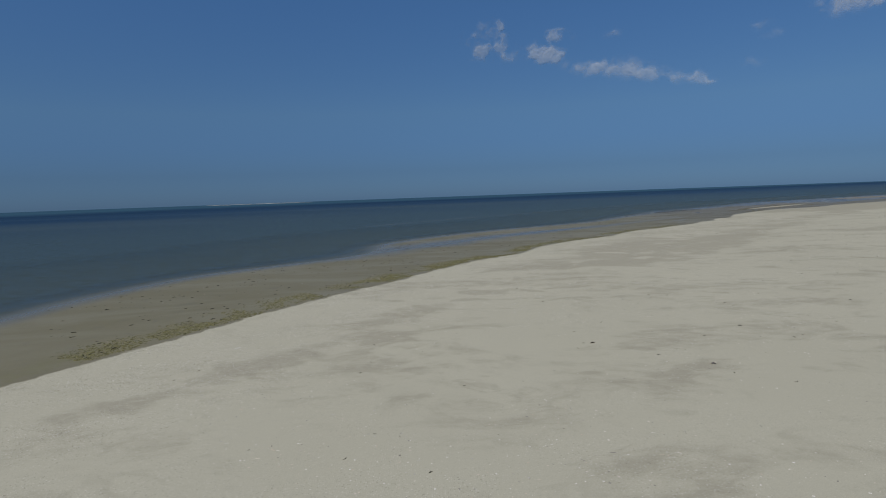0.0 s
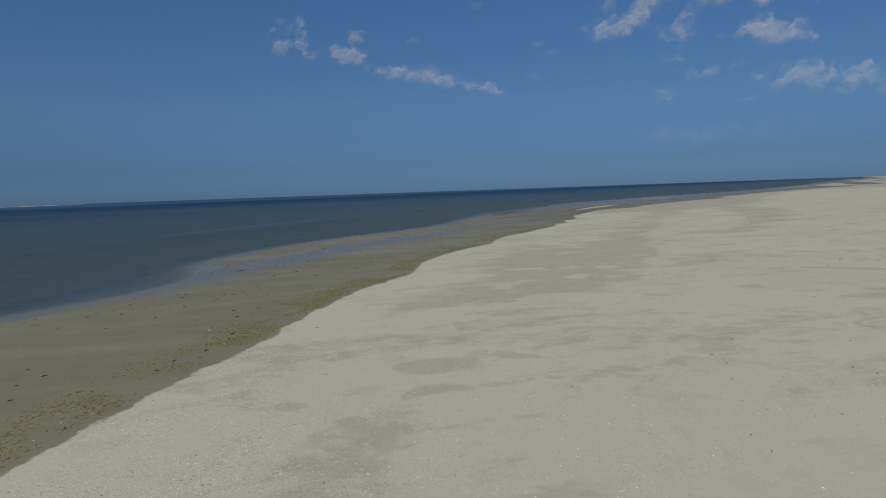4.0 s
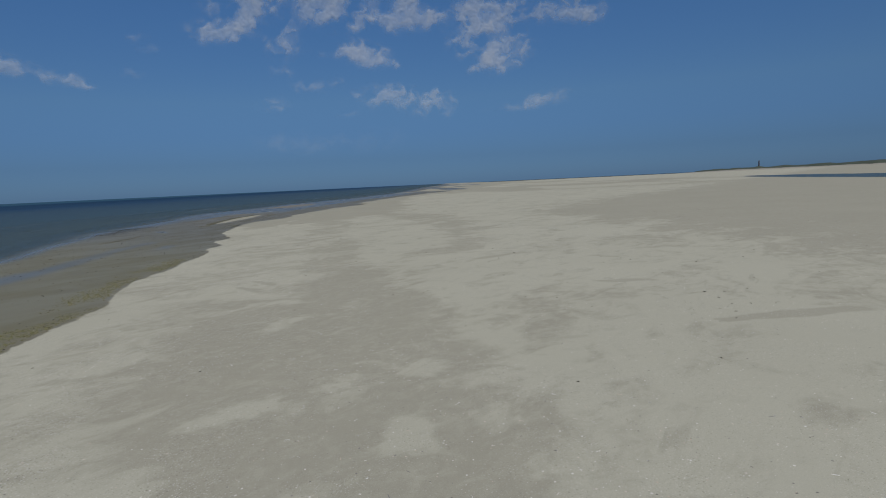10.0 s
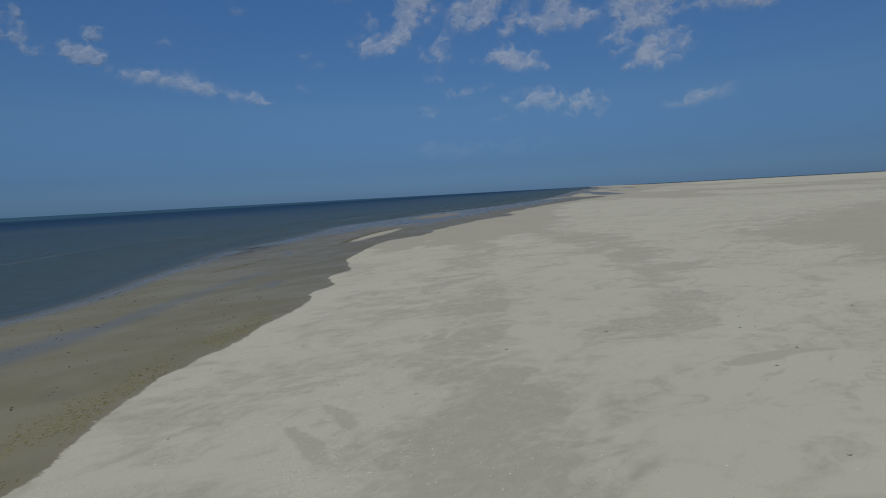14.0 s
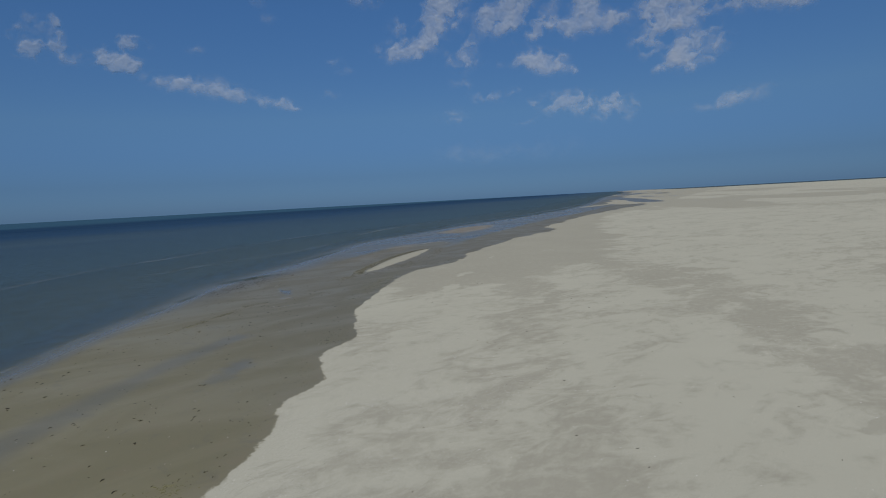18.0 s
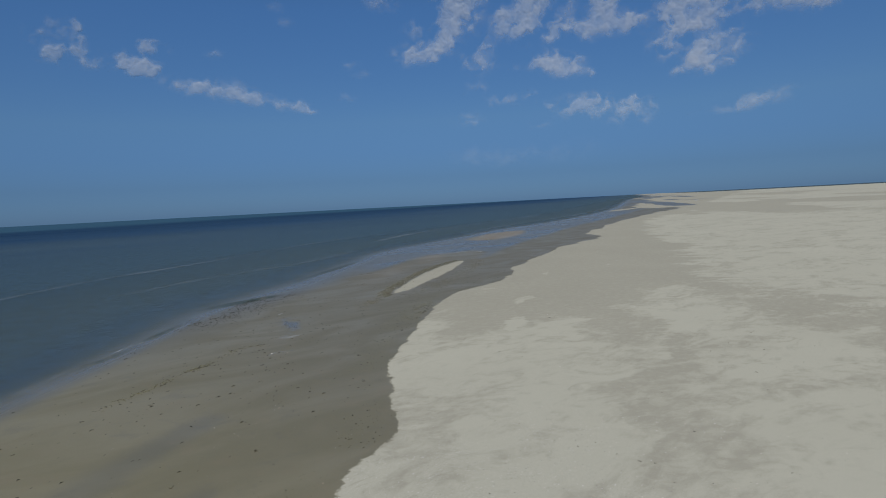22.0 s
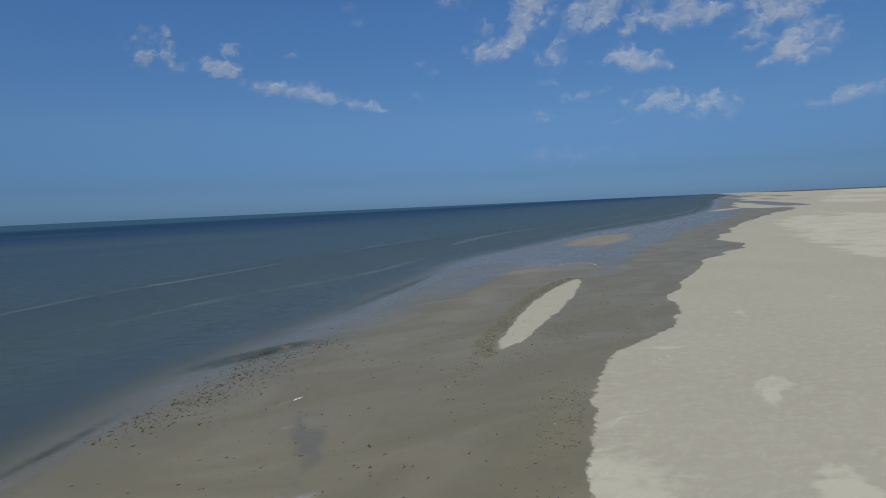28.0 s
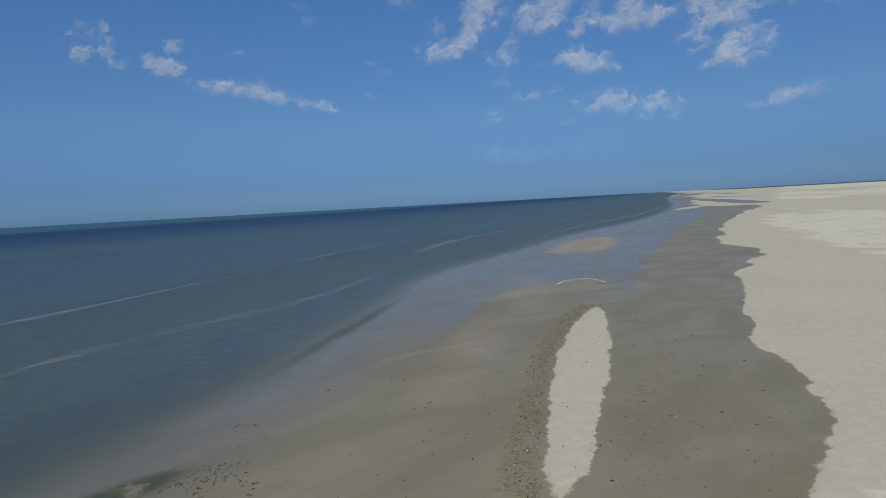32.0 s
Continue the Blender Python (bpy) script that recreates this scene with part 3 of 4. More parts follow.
    while v > low:
        s *= growth
        v -= s
        front.append(v)
    return np.array(front[::-1] + lines)


us = spread(6, 118, 0.26, -900, 4700, 1.035)
vs = spread(-12, 58, 0.26, -4600, 4700, 1.045)
uu, vv = np.meshgrid(us, vs, indexing="ij")
gx, gy = uu * ALONG.x + vv * OUT.x, uu * ALONG.y + vv * OUT.y
land = lie(gx, gy)
damp_map = damp_at(gx, gy, land["tide"])


def sheet(name, x, y, z, keep, material, values, kind="structure", label="", category=""):
    """A grid of quads as one mesh, with point values for its material."""
    nu, nv = x.shape
    index = np.arange(nu * nv).reshape(nu, nv)
    quads = np.stack([index[:-1, :-1], index[1:, :-1], index[1:, 1:], index[:-1, 1:]], -1)[keep]
    used = np.unique(quads)
    renum = np.full(nu * nv, -1)
    renum[used] = np.arange(len(used))
    quads = renum[quads].reshape(-1, 4)
    co = np.stack([x, y, z], -1).reshape(-1, 3)[used]
    mesh = bpy.data.meshes.new(name)
    mesh.vertices.add(len(co))
    mesh.vertices.foreach_set("co", co.astype(np.float32).ravel())
    mesh.loops.add(quads.size)
    mesh.loops.foreach_set("vertex_index", quads.astype(np.int32).ravel())
    mesh.polygons.add(len(quads))
    mesh.polygons.foreach_set("loop_start", np.arange(0, quads.size, 4, dtype=np.int32))
    mesh.polygons.foreach_set("use_smooth", np.ones(len(quads), bool))
    mesh.update(calc_edges=True)
    for key, value in values.items():
        a = mesh.attributes.new(key, "FLOAT", "POINT")
        a.data.foreach_set("value", value.reshape(-1)[used].astype(np.float32))
    mesh.materials.append(material)
    return tagged(new(name, mesh), label, category, "", kind)


alga_map = np.maximum.reduce([blob(gx, gy, 42.0, 106.2, 4.2, 1.0, 16), 0.6 * blob(gx, gy, 34.6, 98.2, 3.2, 0.35, 52), 0.5 * blob(gx, gy, 31, 93.4, 2.6, 0.35, 45), 0.6 * blob(gx, gy, 57, 121.2, 12, 0.7, 42)])
belt_thick = np.interp(land["along"], [5, 18, 30, 36, 44, 60, 80, 98, 106, 120], [0.9, 1.0, 1.0, 0.6, 0.4, 0.25, 0.1, 0.5, 0.3, 0.0])
wrack_map = smooth(-land["tide"], 0.0, 0.4) * smooth(-land["tide"], 2.6, 1.0) * belt_thick * smooth(fbm(gx / 1.7, gy / 1.7, 3, 111), 0.3, 0.52)
bar_off = np.abs(off_line(gx, gy, bar_line, True))
bar_belt = smooth(bar_off, 0.25, 0.6) * smooth(bar_off, 1.9, 1.1) * (~inside(gx, gy, bar_line)) * np.where(off_line(gx, gy, curve_through([(50, 97.4), (62, 106.6), (73, 115.5)])) < 0, 0.5, 0.0)
wrack_map = np.maximum(wrack_map, bar_belt)
shelly_map = np.where(land["tide"] > 0, 0.3 + 0.7 * smooth(land["tide"], 9, 1.5) + 0.35 * smooth(fbm(gx / 7, gy / 7, 3, 101), 0.42, 0.62), 0.35) * smooth(land["along"], 95, 60) + 0.35 * smooth(land["tide"], 7, 1.5) * (land["tide"] > 0) * smooth(land["along"], 42, 26)
ochre_map = np.maximum(blob(gx, gy, 70, 120.5, 13, 2.6, 41), 0.8 * blob(gx, gy, 60, 112.5, 12, 2.0, 42)) * smooth(fbm(gx / 6, gy / 3, 3, 271), 0.25, 0.6)
every = np.ones((len(us) - 1, len(vs) - 1), bool)
sheet("ground", gx, gy, land["z"], every, SAND, dict(dry=land["dry"], damp=damp_map, stain=stain_at(gx, gy), film=land["film"] * (1 - 0.95 * smooth(SEA_LEVEL - land["z"], 0.0, 0.03)) * (1 - 0.8 * np.clip(alga_map * 2, 0, 1)), wrack=wrack_map, shelly=shelly_map, alga=np.clip(alga_map * 2, 0, 1), ochre=np.maximum(land["bank"], 0.5 * ochre_map), sunk=smooth(SEA_LEVEL - land["z"], -0.006, 0.035)),
      label="wide flat beach of pale dry sand with wet brown sand along the sea", category="beach")
deep = SEA_LEVEL - land["z"]
wet_face = np.maximum.reduce([deep[:-1, :-1], deep[1:, :-1], deep[1:, 1:], deep[:-1, 1:]]) > -0.02
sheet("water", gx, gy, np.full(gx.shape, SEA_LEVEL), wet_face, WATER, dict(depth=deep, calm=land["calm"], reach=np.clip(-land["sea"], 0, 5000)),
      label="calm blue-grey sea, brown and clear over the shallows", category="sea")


# ================= helpers for things =================
rng = np.random.default_rng(7)


def mesh_of(name, verts, faces, material, flat=False):
    mesh = bpy.data.meshes.new(name)
    mesh.from_pydata([tuple(v) for v in verts], [], [tuple(f) for f in faces])
    mesh.materials.append(material)
    if not flat:
        mesh.polygons.foreach_set("use_smooth", np.ones(len(faces), bool))
    mesh.update()
    return mesh


def part(name, bm, material, parent, label=""):
    mesh = bpy.data.meshes.new(name)
    bm.to_mesh(mesh)
    bm.free()
    mesh.materials.append(material)
    ob = new(name, mesh)
    ob.parent = parent
    return tagged(ob, label)


def joined(name, shapes, places, material, label, category):
    """Many small copies of some shapes as one mesh of stuff. A place: shape number, x, y, z, turn, size, lift."""
    counts = [(np.array(v, float), np.array(f, int)) for v, f in shapes]
    verts, faces, base = [], [], 0
    which = places[:, 0].astype(int)
    for k, (v, f) in enumerate(counts):
        rows = places[which == k]
        if not len(rows):
            continue
        c, s = np.cos(rows[:, 4])[:, None], np.sin(rows[:, 4])[:, None]
        size, lift = rows[:, 5][:, None], rows[:, 6][:, None]
        x = rows[:, 1][:, None] + size * (c * v[:, 0] - s * v[:, 1])
        y = rows[:, 2][:, None] + size * (s * v[:, 0] + c * v[:, 1])
        z = rows[:, 3][:, None] + size * lift * v[:, 2]
        verts.append(np.stack([x, y, z], -1).reshape(-1, 3))
        faces.append((f[None] + (np.arange(len(rows)) * len(v))[:, None, None]).reshape(-1, f.shape[1]) + base)
        base += len(rows) * len(v)
    co, quads = np.vstack(verts), np.vstack(faces)
    mesh = bpy.data.meshes.new(name)
    mesh.vertices.add(len(co))
    mesh.vertices.foreach_set("co", co.astype(np.float32).ravel())
    n = quads.shape[1]
    mesh.loops.add(quads.size)
    mesh.loops.foreach_set("vertex_index", quads.astype(np.int32).ravel())
    mesh.polygons.add(len(quads))
    mesh.polygons.foreach_set("loop_start", np.arange(0, quads.size, n, dtype=np.int32))
    mesh.update(calc_edges=True)
    mesh.materials.append(material)
    return tagged(new(name, mesh), label, category, "", "stuff")


def to_xy(u, v):
    return u * ALONG.x + v * OUT.x, u * ALONG.y + v * OUT.y


def height_at(x, y):
    return float(lie(np.array([float(x)]), np.array([float(y)]))["z"][0])


# ================= materials of things =================
def shell_material():
    m = Nodes("sea_shell")
    island = m.add("ShaderNodeNewGeometry").outputs["Random Per Island"]
    own = m.add("ShaderNodeObjectInfo").outputs["Random"]
    pick = m.math("FRACT", m.math("ADD", island, own))
    ramp = m.add("ShaderNodeValToRGB")
    m.link(pick, ramp.inputs[0])
    ramp.color_ramp.elements[0].color, ramp.color_ramp.elements[1].color = (0.7, 0.67, 0.6, 1), (0.55, 0.53, 0.5, 1)
    for place, colour in ((0.3, (0.74, 0.73, 0.69)), (0.5, (0.52, 0.43, 0.33)), (0.66, (0.64, 0.58, 0.48)), (0.8, (0.2, 0.19, 0.18)), (0.92, (0.12, 0.11, 0.1))):
        ramp.color_ramp.elements.new(place).color = (*colour, 1)
    band = m.noise(m.add("ShaderNodeTexCoord").outputs["Object"], 60.0, 2)
    return m.set(Base_Color=m.mix(m.step(band, 0.3, 0.8, 0.0, 0.25), ramp.outputs[0], (0.4, 0.34, 0.26)), Roughness=0.5)


def weed_material(name, dark, light):
    m = Nodes(name)
    island = m.add("ShaderNodeNewGeometry").outputs["Random Per Island"]
    own = m.add("ShaderNodeObjectInfo").outputs["Random"]
    pick = m.math("FRACT", m.math("ADD", island, own))
    blotch = m.noise(m.position(), 25.0, 3)
    return m.set(Base_Color=m.mix(m.math("MULTIPLY", m.math("ADD", pick, blotch), 0.5), dark, light), Roughness=0.85)


def foam_material(name, low, high, opacity):
    """Froth: white, broken up."""
    m = Nodes(name)
    p = m.position()
    lace = m.noise(m.scaled(p, 0.35, 1.1, 1.0, -42), 1.0, 6, 0.7, 0.5)
    lace2 = m.noise(p, 3.0, 4, 0.7)
    alpha = m.math("MULTIPLY", m.attr("weight"), m.step(m.math("ADD", m.math("MULTIPLY", lace, 0.7), m.math("MULTIPLY", lace2, 0.3)), low, high, 0.0, opacity))
    return m.set(Base_Color=(0.72, 0.74, 0.74), Roughness=0.9, Alpha=alpha)


def cloud_material():
    m = Nodes("cloud_vapour")
    p = m.position()
    wisp = m.noise(p, 0.006, 5, 0.6, 0.4)
    puff = m.noise(m.scaled(p, 1.0, 1.0, 1.6), 0.016, 3, 0.5, 0.5)
    veil = m.math("MULTIPLY", m.attr("weight"), m.step(wisp, 0.3, 0.7, 0.7, 1.0))
    veil = m.math("MULTIPLY", veil, m.step(puff, 0.3, 0.65, 0.78, 1.0))
    white = m.add("ShaderNodeBsdfDiffuse")
    white.inputs["Color"].default_value = (0.93, 0.93, 0.93, 1)
    glow = m.add("ShaderNodeBsdfTranslucent")
    glow.inputs["Color"].default_value = (0.93, 0.93, 0.93, 1)
    clear = m.add("ShaderNodeBsdfTransparent")
    both, veiled = m.add("ShaderNodeMixShader"), m.add("ShaderNodeMixShader")
    both.inputs[0].default_value = 0.35
    m.link(white.outputs[0], both.inputs[1])
    m.link(glow.outputs[0], both.inputs[2])
    m.link(veil, veiled.inputs[0])
    m.link(clear.outputs[0], veiled.inputs[1])
    m.link(both.outputs[0], veiled.inputs[2])
    m.link(veiled.outputs[0], m.out.inputs["Surface"])
    return m.mat


def plain_material(name, colour, rough=0.7, vary=0.25, scale=1.0):
    m = Nodes(name)
    n = m.noise(m.position(), scale, 4, 0.6)
    dark = tuple(c * (1 - vary) for c in colour)
    return m.set(Base_Color=m.mix(n, dark, tuple(min(1, c * (1 + vary)) for c in colour)), Roughness=rough)


SHELL = shell_material()
DARK_WEED = weed_material("dark_wrack", (0.006, 0.006, 0.005), (0.032, 0.027, 0.016))
OLIVE_WEED = weed_material("olive_wrack", (0.062, 0.062, 0.026), (0.225, 0.213, 0.095))
BROWN_WEED = weed_material("brown_wrack", (0.04, 0.041, 0.026), (0.2, 0.19, 0.135))
FROTH = foam_material("froth", 0.42, 0.66, 0.6)
RIM_FROTH = foam_material("froth_rim", 0.2, 0.45, 0.85)
THIN_FROTH = foam_material("thin_froth", 0.42, 0.7, 0.3)
SURF = foam_material("surf_line", 0.34, 0.62, 0.15)
FAINT_SURF = foam_material("faint_surf_line", 0.38, 0.66, 0.1)
VAPOUR = cloud_material()
DUNE_GREEN = plain_material("dune_scrub", (0.06, 0.075, 0.05), 0.9, 0.4, 0.02)
DUNE_SAND = plain_material("dune_sand", (0.34, 0.31, 0.25), 0.95, 0.15, 0.02)
BRICK_RED = plain_material("painted_tower", (0.06, 0.04, 0.038), 0.7, 0.2, 0.3)
DRIFTWOOD = plain_material("driftwood", (0.06, 0.045, 0.03), 0.85, 0.4, 30.0)
FEATHER = plain_material("white_feather", (0.6, 0.59, 0.56), 0.8, 0.25, 30.0)

# ================= clouds =================
SKY_FAR = 4300.0
SKY_EYE = Vector((22.0, 45.0, 6.0))


def cloud(blobs, label, seed, ragged=1.25, opacity=0.74):
    """A cloud far off: a bulging skin over rounded masses, thinning to nothing at its ragged rim.
    A mass: turn to the left from +y, height, half width and half height in degrees, and thickness."""
    b = np.array(blobs)
    margin = 1.2
    az = np.arange((b[:, 0] - b[:, 2]).min() - margin, (b[:, 0] + b[:, 2]).max() + margin, 0.08)
    el = np.arange((b[:, 1] - b[:, 3]).min() - margin, (b[:, 1] + b[:, 3]).max() + margin, 0.07)
    aa, ee = np.meshgrid(az, el, indexing="ij")
    wa = aa + 0.9 * (fbm(aa * 1.3, ee * 1.3, 4, seed) - 0.5)
    we = ee + 0.7 * (fbm(aa * 1.3, ee * 1.3, 4, seed + 40) - 0.5)
    mass = np.zeros(aa.shape)
    for a, e, ra, re, thick in blobs:
        r2 = ((wa - a) / (ra * 1.6)) ** 2 + ((we - e) / (re * 1.6)) ** 2
        mass = mass + thick * np.exp(-1.7 * r2) * 0.95
    # torn into puffs that lean over to one side
    slant, rise = 0.82 * wa - 0.57 * we, 0.57 * wa + 0.82 * we
    slant, rise = slant + 1.1 * (fbm(aa * 1.1 + 9, ee * 1.1, 3, seed + 60) - 0.5), rise + 1.1 * (fbm(aa * 1.1, ee * 1.1 + 9, 3, seed + 70) - 0.5)
    lumps = 0.62 * fbm(slant * 0.8, rise * 1.25, 2, seed + 80) + 0.38 * fbm(slant * 1.9, rise * 2.4, 3, seed + 90)
    mass = np.clip(mass, 0, 1.2) + 2.5 * ragged * (lumps - 0.54) * smooth(mass, 0.03, 0.5)
    weight = smooth(mass, 0.05, 1.45) * opacity
    far = SKY_FAR - 5 * np.clip(mass, 0, 1.5)
    ar, er = np.radians(aa), np.radians(ee)
    x = SKY_EYE.x - np.sin(ar) * np.cos(er) * far
    y = SKY_EYE.y + np.cos(ar) * np.cos(er) * far
    z = SKY_EYE.z + np.sin(er) * far
    w4 = np.maximum.reduce([weight[:-1, :-1], weight[1:, :-1], weight[1:, 1:], weight[:-1, 1:]])
    ob = sheet("cloud", x, y, z, w4 > 0.004, VAPOUR, dict(weight=weight), "thing", label, "cloud")
    ob["group"] = "clouds over the beach"
    ob.visible_shadow = False
    return ob


cloud([(-4.3, 15.0, 1.3, 0.8, 1), (-5.6, 14.9, 0.5, 0.7, 0.9), (-4.2, 13.4, 0.8, 0.5, 1), (-3.5, 13.7, 1.0, 0.5, 0.6), (-6.9, 13.2, 1.5, 0.6, 0.7)],
      "small thin white cloud puff high over the sea", 3, 1.3, 0.62)
cloud([(-11.0, 14.3, 1.1, 0.6, 1), (-9.1, 13.1, 1.0, 0.6, 0.8), (-10.7, 12.8, 1.4, 0.5, 1), (-13.2, 12.7, 0.5, 0.3, 0.4)], "two-lobed small white cloud puff over the sea", 5, 1.3, 0.64)
cloud([(-16.3, 14.1, 0.8, 0.4, 0.8)], "tiny faint white cloud in blue sky", 9, 0.6, 0.6)
cloud([(-13.5, 11.6, 1.2, 0.5, 1), (-15.3, 11.4, 1.4, 0.6, 1), (-17.4, 11.0, 1.4, 0.6, 1), (-19.3, 10.5, 1.3, 0.5, 1), (-21.0, 10.1, 0.9, 0.3, 0.7), (-22.8, 9.8, 1.0, 0.4, 0.9), (-24.5, 9.5, 0.9, 0.3, 0.7)],
      "long slanting streak of thin white cloud", 12, 0.9, 0.62)
cloud([(-28.5, 13.3, 0.7, 0.3, 0.7), (-29.5, 12.4, 0.8, 0.3, 0.45)], "tiny faint white cloud in blue sky", 15, 0.6, 0.6)
cloud([(-27.9, 10.4, 0.8, 0.3, 0.6)], "tiny faint white cloud in blue sky", 17, 0.6, 0.6)
cloud([(-21.8, 18.2, 0.6, 0.4, 0.5), (-22.8, 17.0, 0.7, 0.4, 0.45)], "tiny faint white cloud in blue sky", 19, 0.6, 0.6)
cloud([(-31.8, 18.6, 1.3, 0.6, 0.7), (-35.4, 16.2, 1.3, 0.6, 0.65), (-34.2, 14.1, 1.5, 0.7, 0.9), (-36.7, 14.5, 1.3, 0.8, 1), (-38.1, 15.8, 1.2, 1.2, 0.9), (-38.5, 17.5, 1.3, 1.0, 1),
       (-39.8, 18.4, 1.6, 1.3, 1), (-38.8, 20.2, 1.8, 1.2, 0.9), (-40.8, 13.1, 1.2, 0.9, 0.95), (-41.2, 14.3, 0.7, 1.1, 0.6)], "broken white cloud bank with torn edges", 22, 1.0)
cloud([(-43.5, 16.1, 1.3, 1.1, 0.95), (-44.9, 16.8, 1.3, 1.0, 1), (-45.4, 15.3, 1.1, 0.7, 0.8), (-46.3, 18.0, 1.3, 1.0, 0.9), (-45.8, 20.0, 1.6, 1.1, 0.8), (-47.5, 14.6, 0.7, 0.6, 0.8), (-49.0, 17.2, 1.0, 0.9, 0.9),
       (-48.3, 15.7, 1.2, 0.7, 0.75)], "heaped white cloud with blue gaps", 25, 1.0)
cloud([(-50.6, 15.1, 1.2, 0.7, 0.95), (-52.2, 15.4, 1.8, 0.8, 1), (-54.4, 15.4, 1.3, 0.7, 0.95), (-52.0, 17.1, 1.2, 0.7, 0.8), (-53.0, 16.2, 1.1, 0.8, 0.8), (-52.5, 19.2, 1.8, 1.0, 0.8)], "heaped white cloud with a bright flat foot", 28, 0.9)
cloud([(-47.1, 12.6, 1.2, 0.6, 0.9), (-48.4, 12.4, 1.4, 0.8, 1), (-49.5, 11.9, 0.8, 0.6, 0.8), (-51.2, 11.4, 0.4, 0.3, 0.8), (-44.1, 12.4, 0.8, 0.3, 0.4)], "small white cloud puff below the cloud bank", 31, 0.9)
cloud([(-57.6, 13.1, 1.3, 1.0, 0.95), (-58.8, 15.4, 1.8, 0.9, 1), (-60.9, 15.3, 1.8, 1.0, 1), (-59.8, 14.5, 2.2, 0.6, 0.9), (-61.3, 11.8, 1.5, 1.1, 1), (-62.2, 12.6, 1.4, 0.9, 0.9), (-60.4, 11.2, 0.9, 0.5, 0.7),
       (-63.4, 12.2, 1.1, 0.6, 0.5), (-59.2, 10.4, 1.6, 0.4, 0.35), (-60.0, 17.6, 2.0, 1.0, 0.9)], "large white cloud torn into lobes", 34, 1.0)
cloud([(-64.7, 15.4, 1.6, 0.8, 0.8), (-66.0, 14.9, 1.2, 0.6, 0.7), (-68.7, 14.8, 1.4, 0.8, 0.9), (-69.8, 14.4, 1.0, 0.5, 0.7), (-67.5, 16.8, 2.2, 0.8, 0.9)], "thin broken white cloud over the flats", 37, 0.9)
cloud([(-40.3, 10.7, 0.9, 0.6, 0.55), (-42.9, 9.5, 1.1, 0.4, 0.65), (-45.1, 9.7, 0.8, 0.6, 0.65), (-46.7, 8.4, 0.9, 0.5, 0.55), (-49.3, 8.5, 1.7, 0.7, 0.8), (-51.2, 8.6, 1.5, 0.7, 0.85), (-53.2, 8.1, 2.0, 0.7, 0.8),
       (-55.0, 8.0, 1.5, 0.7, 0.65), (-54.7, 6.9, 1.7, 0.7, 0.4), (-46.3, 7.0, 1.1, 0.5, 0.3), (-39.6, 7.8, 1.4, 0.7, 0.45)], "low veil of thin ragged cloud", 40, 1.2, 0.55)
cloud([(-66.1, 7.7, 1.5, 0.6, 0.7), (-64.8, 7.5, 1.1, 0.5, 0.6), (-61.9, 6.9, 1.7, 0.3, 0.55), (-63.9, 7.1, 1.1, 0.3, 0.5)], "faint slanting wisp of cloud", 43, 0.7, 0.5)
cloud([(-40.2, 4.7, 2.5, 0.7, 0.5), (-43.5, 4.1, 3.1, 0.7, 0.5), (-49.2, 4.5, 2.5, 1.0, 0.45)], "very faint haze cloud low over the horizon", 46, 0.5, 0.25)

# ================= the far shore: dunes, lighthouse, sandbank =================


def dune_ridge(az_low, az_high, far, tops, seed, material, label):
    """A long low ridge with a rounded, broken crest."""
    az = np.radians(np.linspace(az_low, az_high, 160))
    back = np.linspace(-1, 1, 9)
    aa, bb = np.meshgrid(az, back, indexing="ij")
    share = (aa - az[0]) / (az[-1] - az[0])
    top = np.interp(share, np.linspace(0, 1, len(tops)), tops) * (0.65 + 0.7 * fbm(share * 34, bb * 0.6 + 3, 4, seed))
    r = far + bb * 130
    z = top * np.clip(1 - bb**2, 0, 1) ** 0.7 - 0.3
    return sheet("dune_ridge", -np.sin(aa) * r + 10, np.cos(aa) * r + 30, z, np.ones((159, 8), bool), material, {}, "thing", label, "dune")


dune_ridge(-78.4, -100, 2900, [5, 12, 13, 13, 14, 15, 17, 19, 22, 24, 24], 51, DUNE_GREEN, "distant low dunes grown over with dark scrub")
dune_ridge(-77.0, -100, 2500, [0.3, 2.5, 4, 4.4, 4.4, 4.2, 4.2, 4.2, 4.2, 4, 4], 55, DUNE_SAND, "distant pale sand dunes with sparse grass")


def lighthouse(x, y, z):
    """A round tapering tower with gallery, lantern and cap."""
    base = tagged(new("lighthouse"), "dark red-brown round lighthouse among the far dunes", "lighthouse")
    base.location = (x, y, z)

    def ring_body(name, profile, material, sides=20):
        bm = bmesh.new()
        rings = [[bm.verts.new((r * math.cos(2 * math.pi * i / sides), r * math.sin(2 * math.pi * i / sides), h)) for i in range(sides)] for r, h in profile]
        for low, high in zip(rings, rings[1:]):
            for i in range(sides):
                bm.faces.new((low[i], low[(i + 1) % sides], high[(i + 1) % sides], high[i]))
        bm.faces.new(rings[-1])
        return part(name, bm, material, base)

    ring_body("tower", [(3.9, 0), (3.5, 6), (3.0, 18), (2.6, 30), (2.5, 34)], BRICK_RED)
    ring_body("gallery", [(2.6, 34), (3.8, 34.4), (3.8, 35.2), (2.5, 35.4)], BRICK_RED)
    ring_body("lantern", [(2.3, 35.2), (2.3, 38.2), (2.4, 38.4)], plain_material("lantern_glass", (0.2, 0.22, 0.24), 0.2, 0.1))
    ring_body("cap", [(2.7, 38.3), (1.9, 39.6), (0.5, 40.8), (0.15, 42.0)], BRICK_RED)


lighthouse(3150 * math.sin(radians(83.5)), 3150 * math.cos(radians(83.5)) + 30, 2.0)

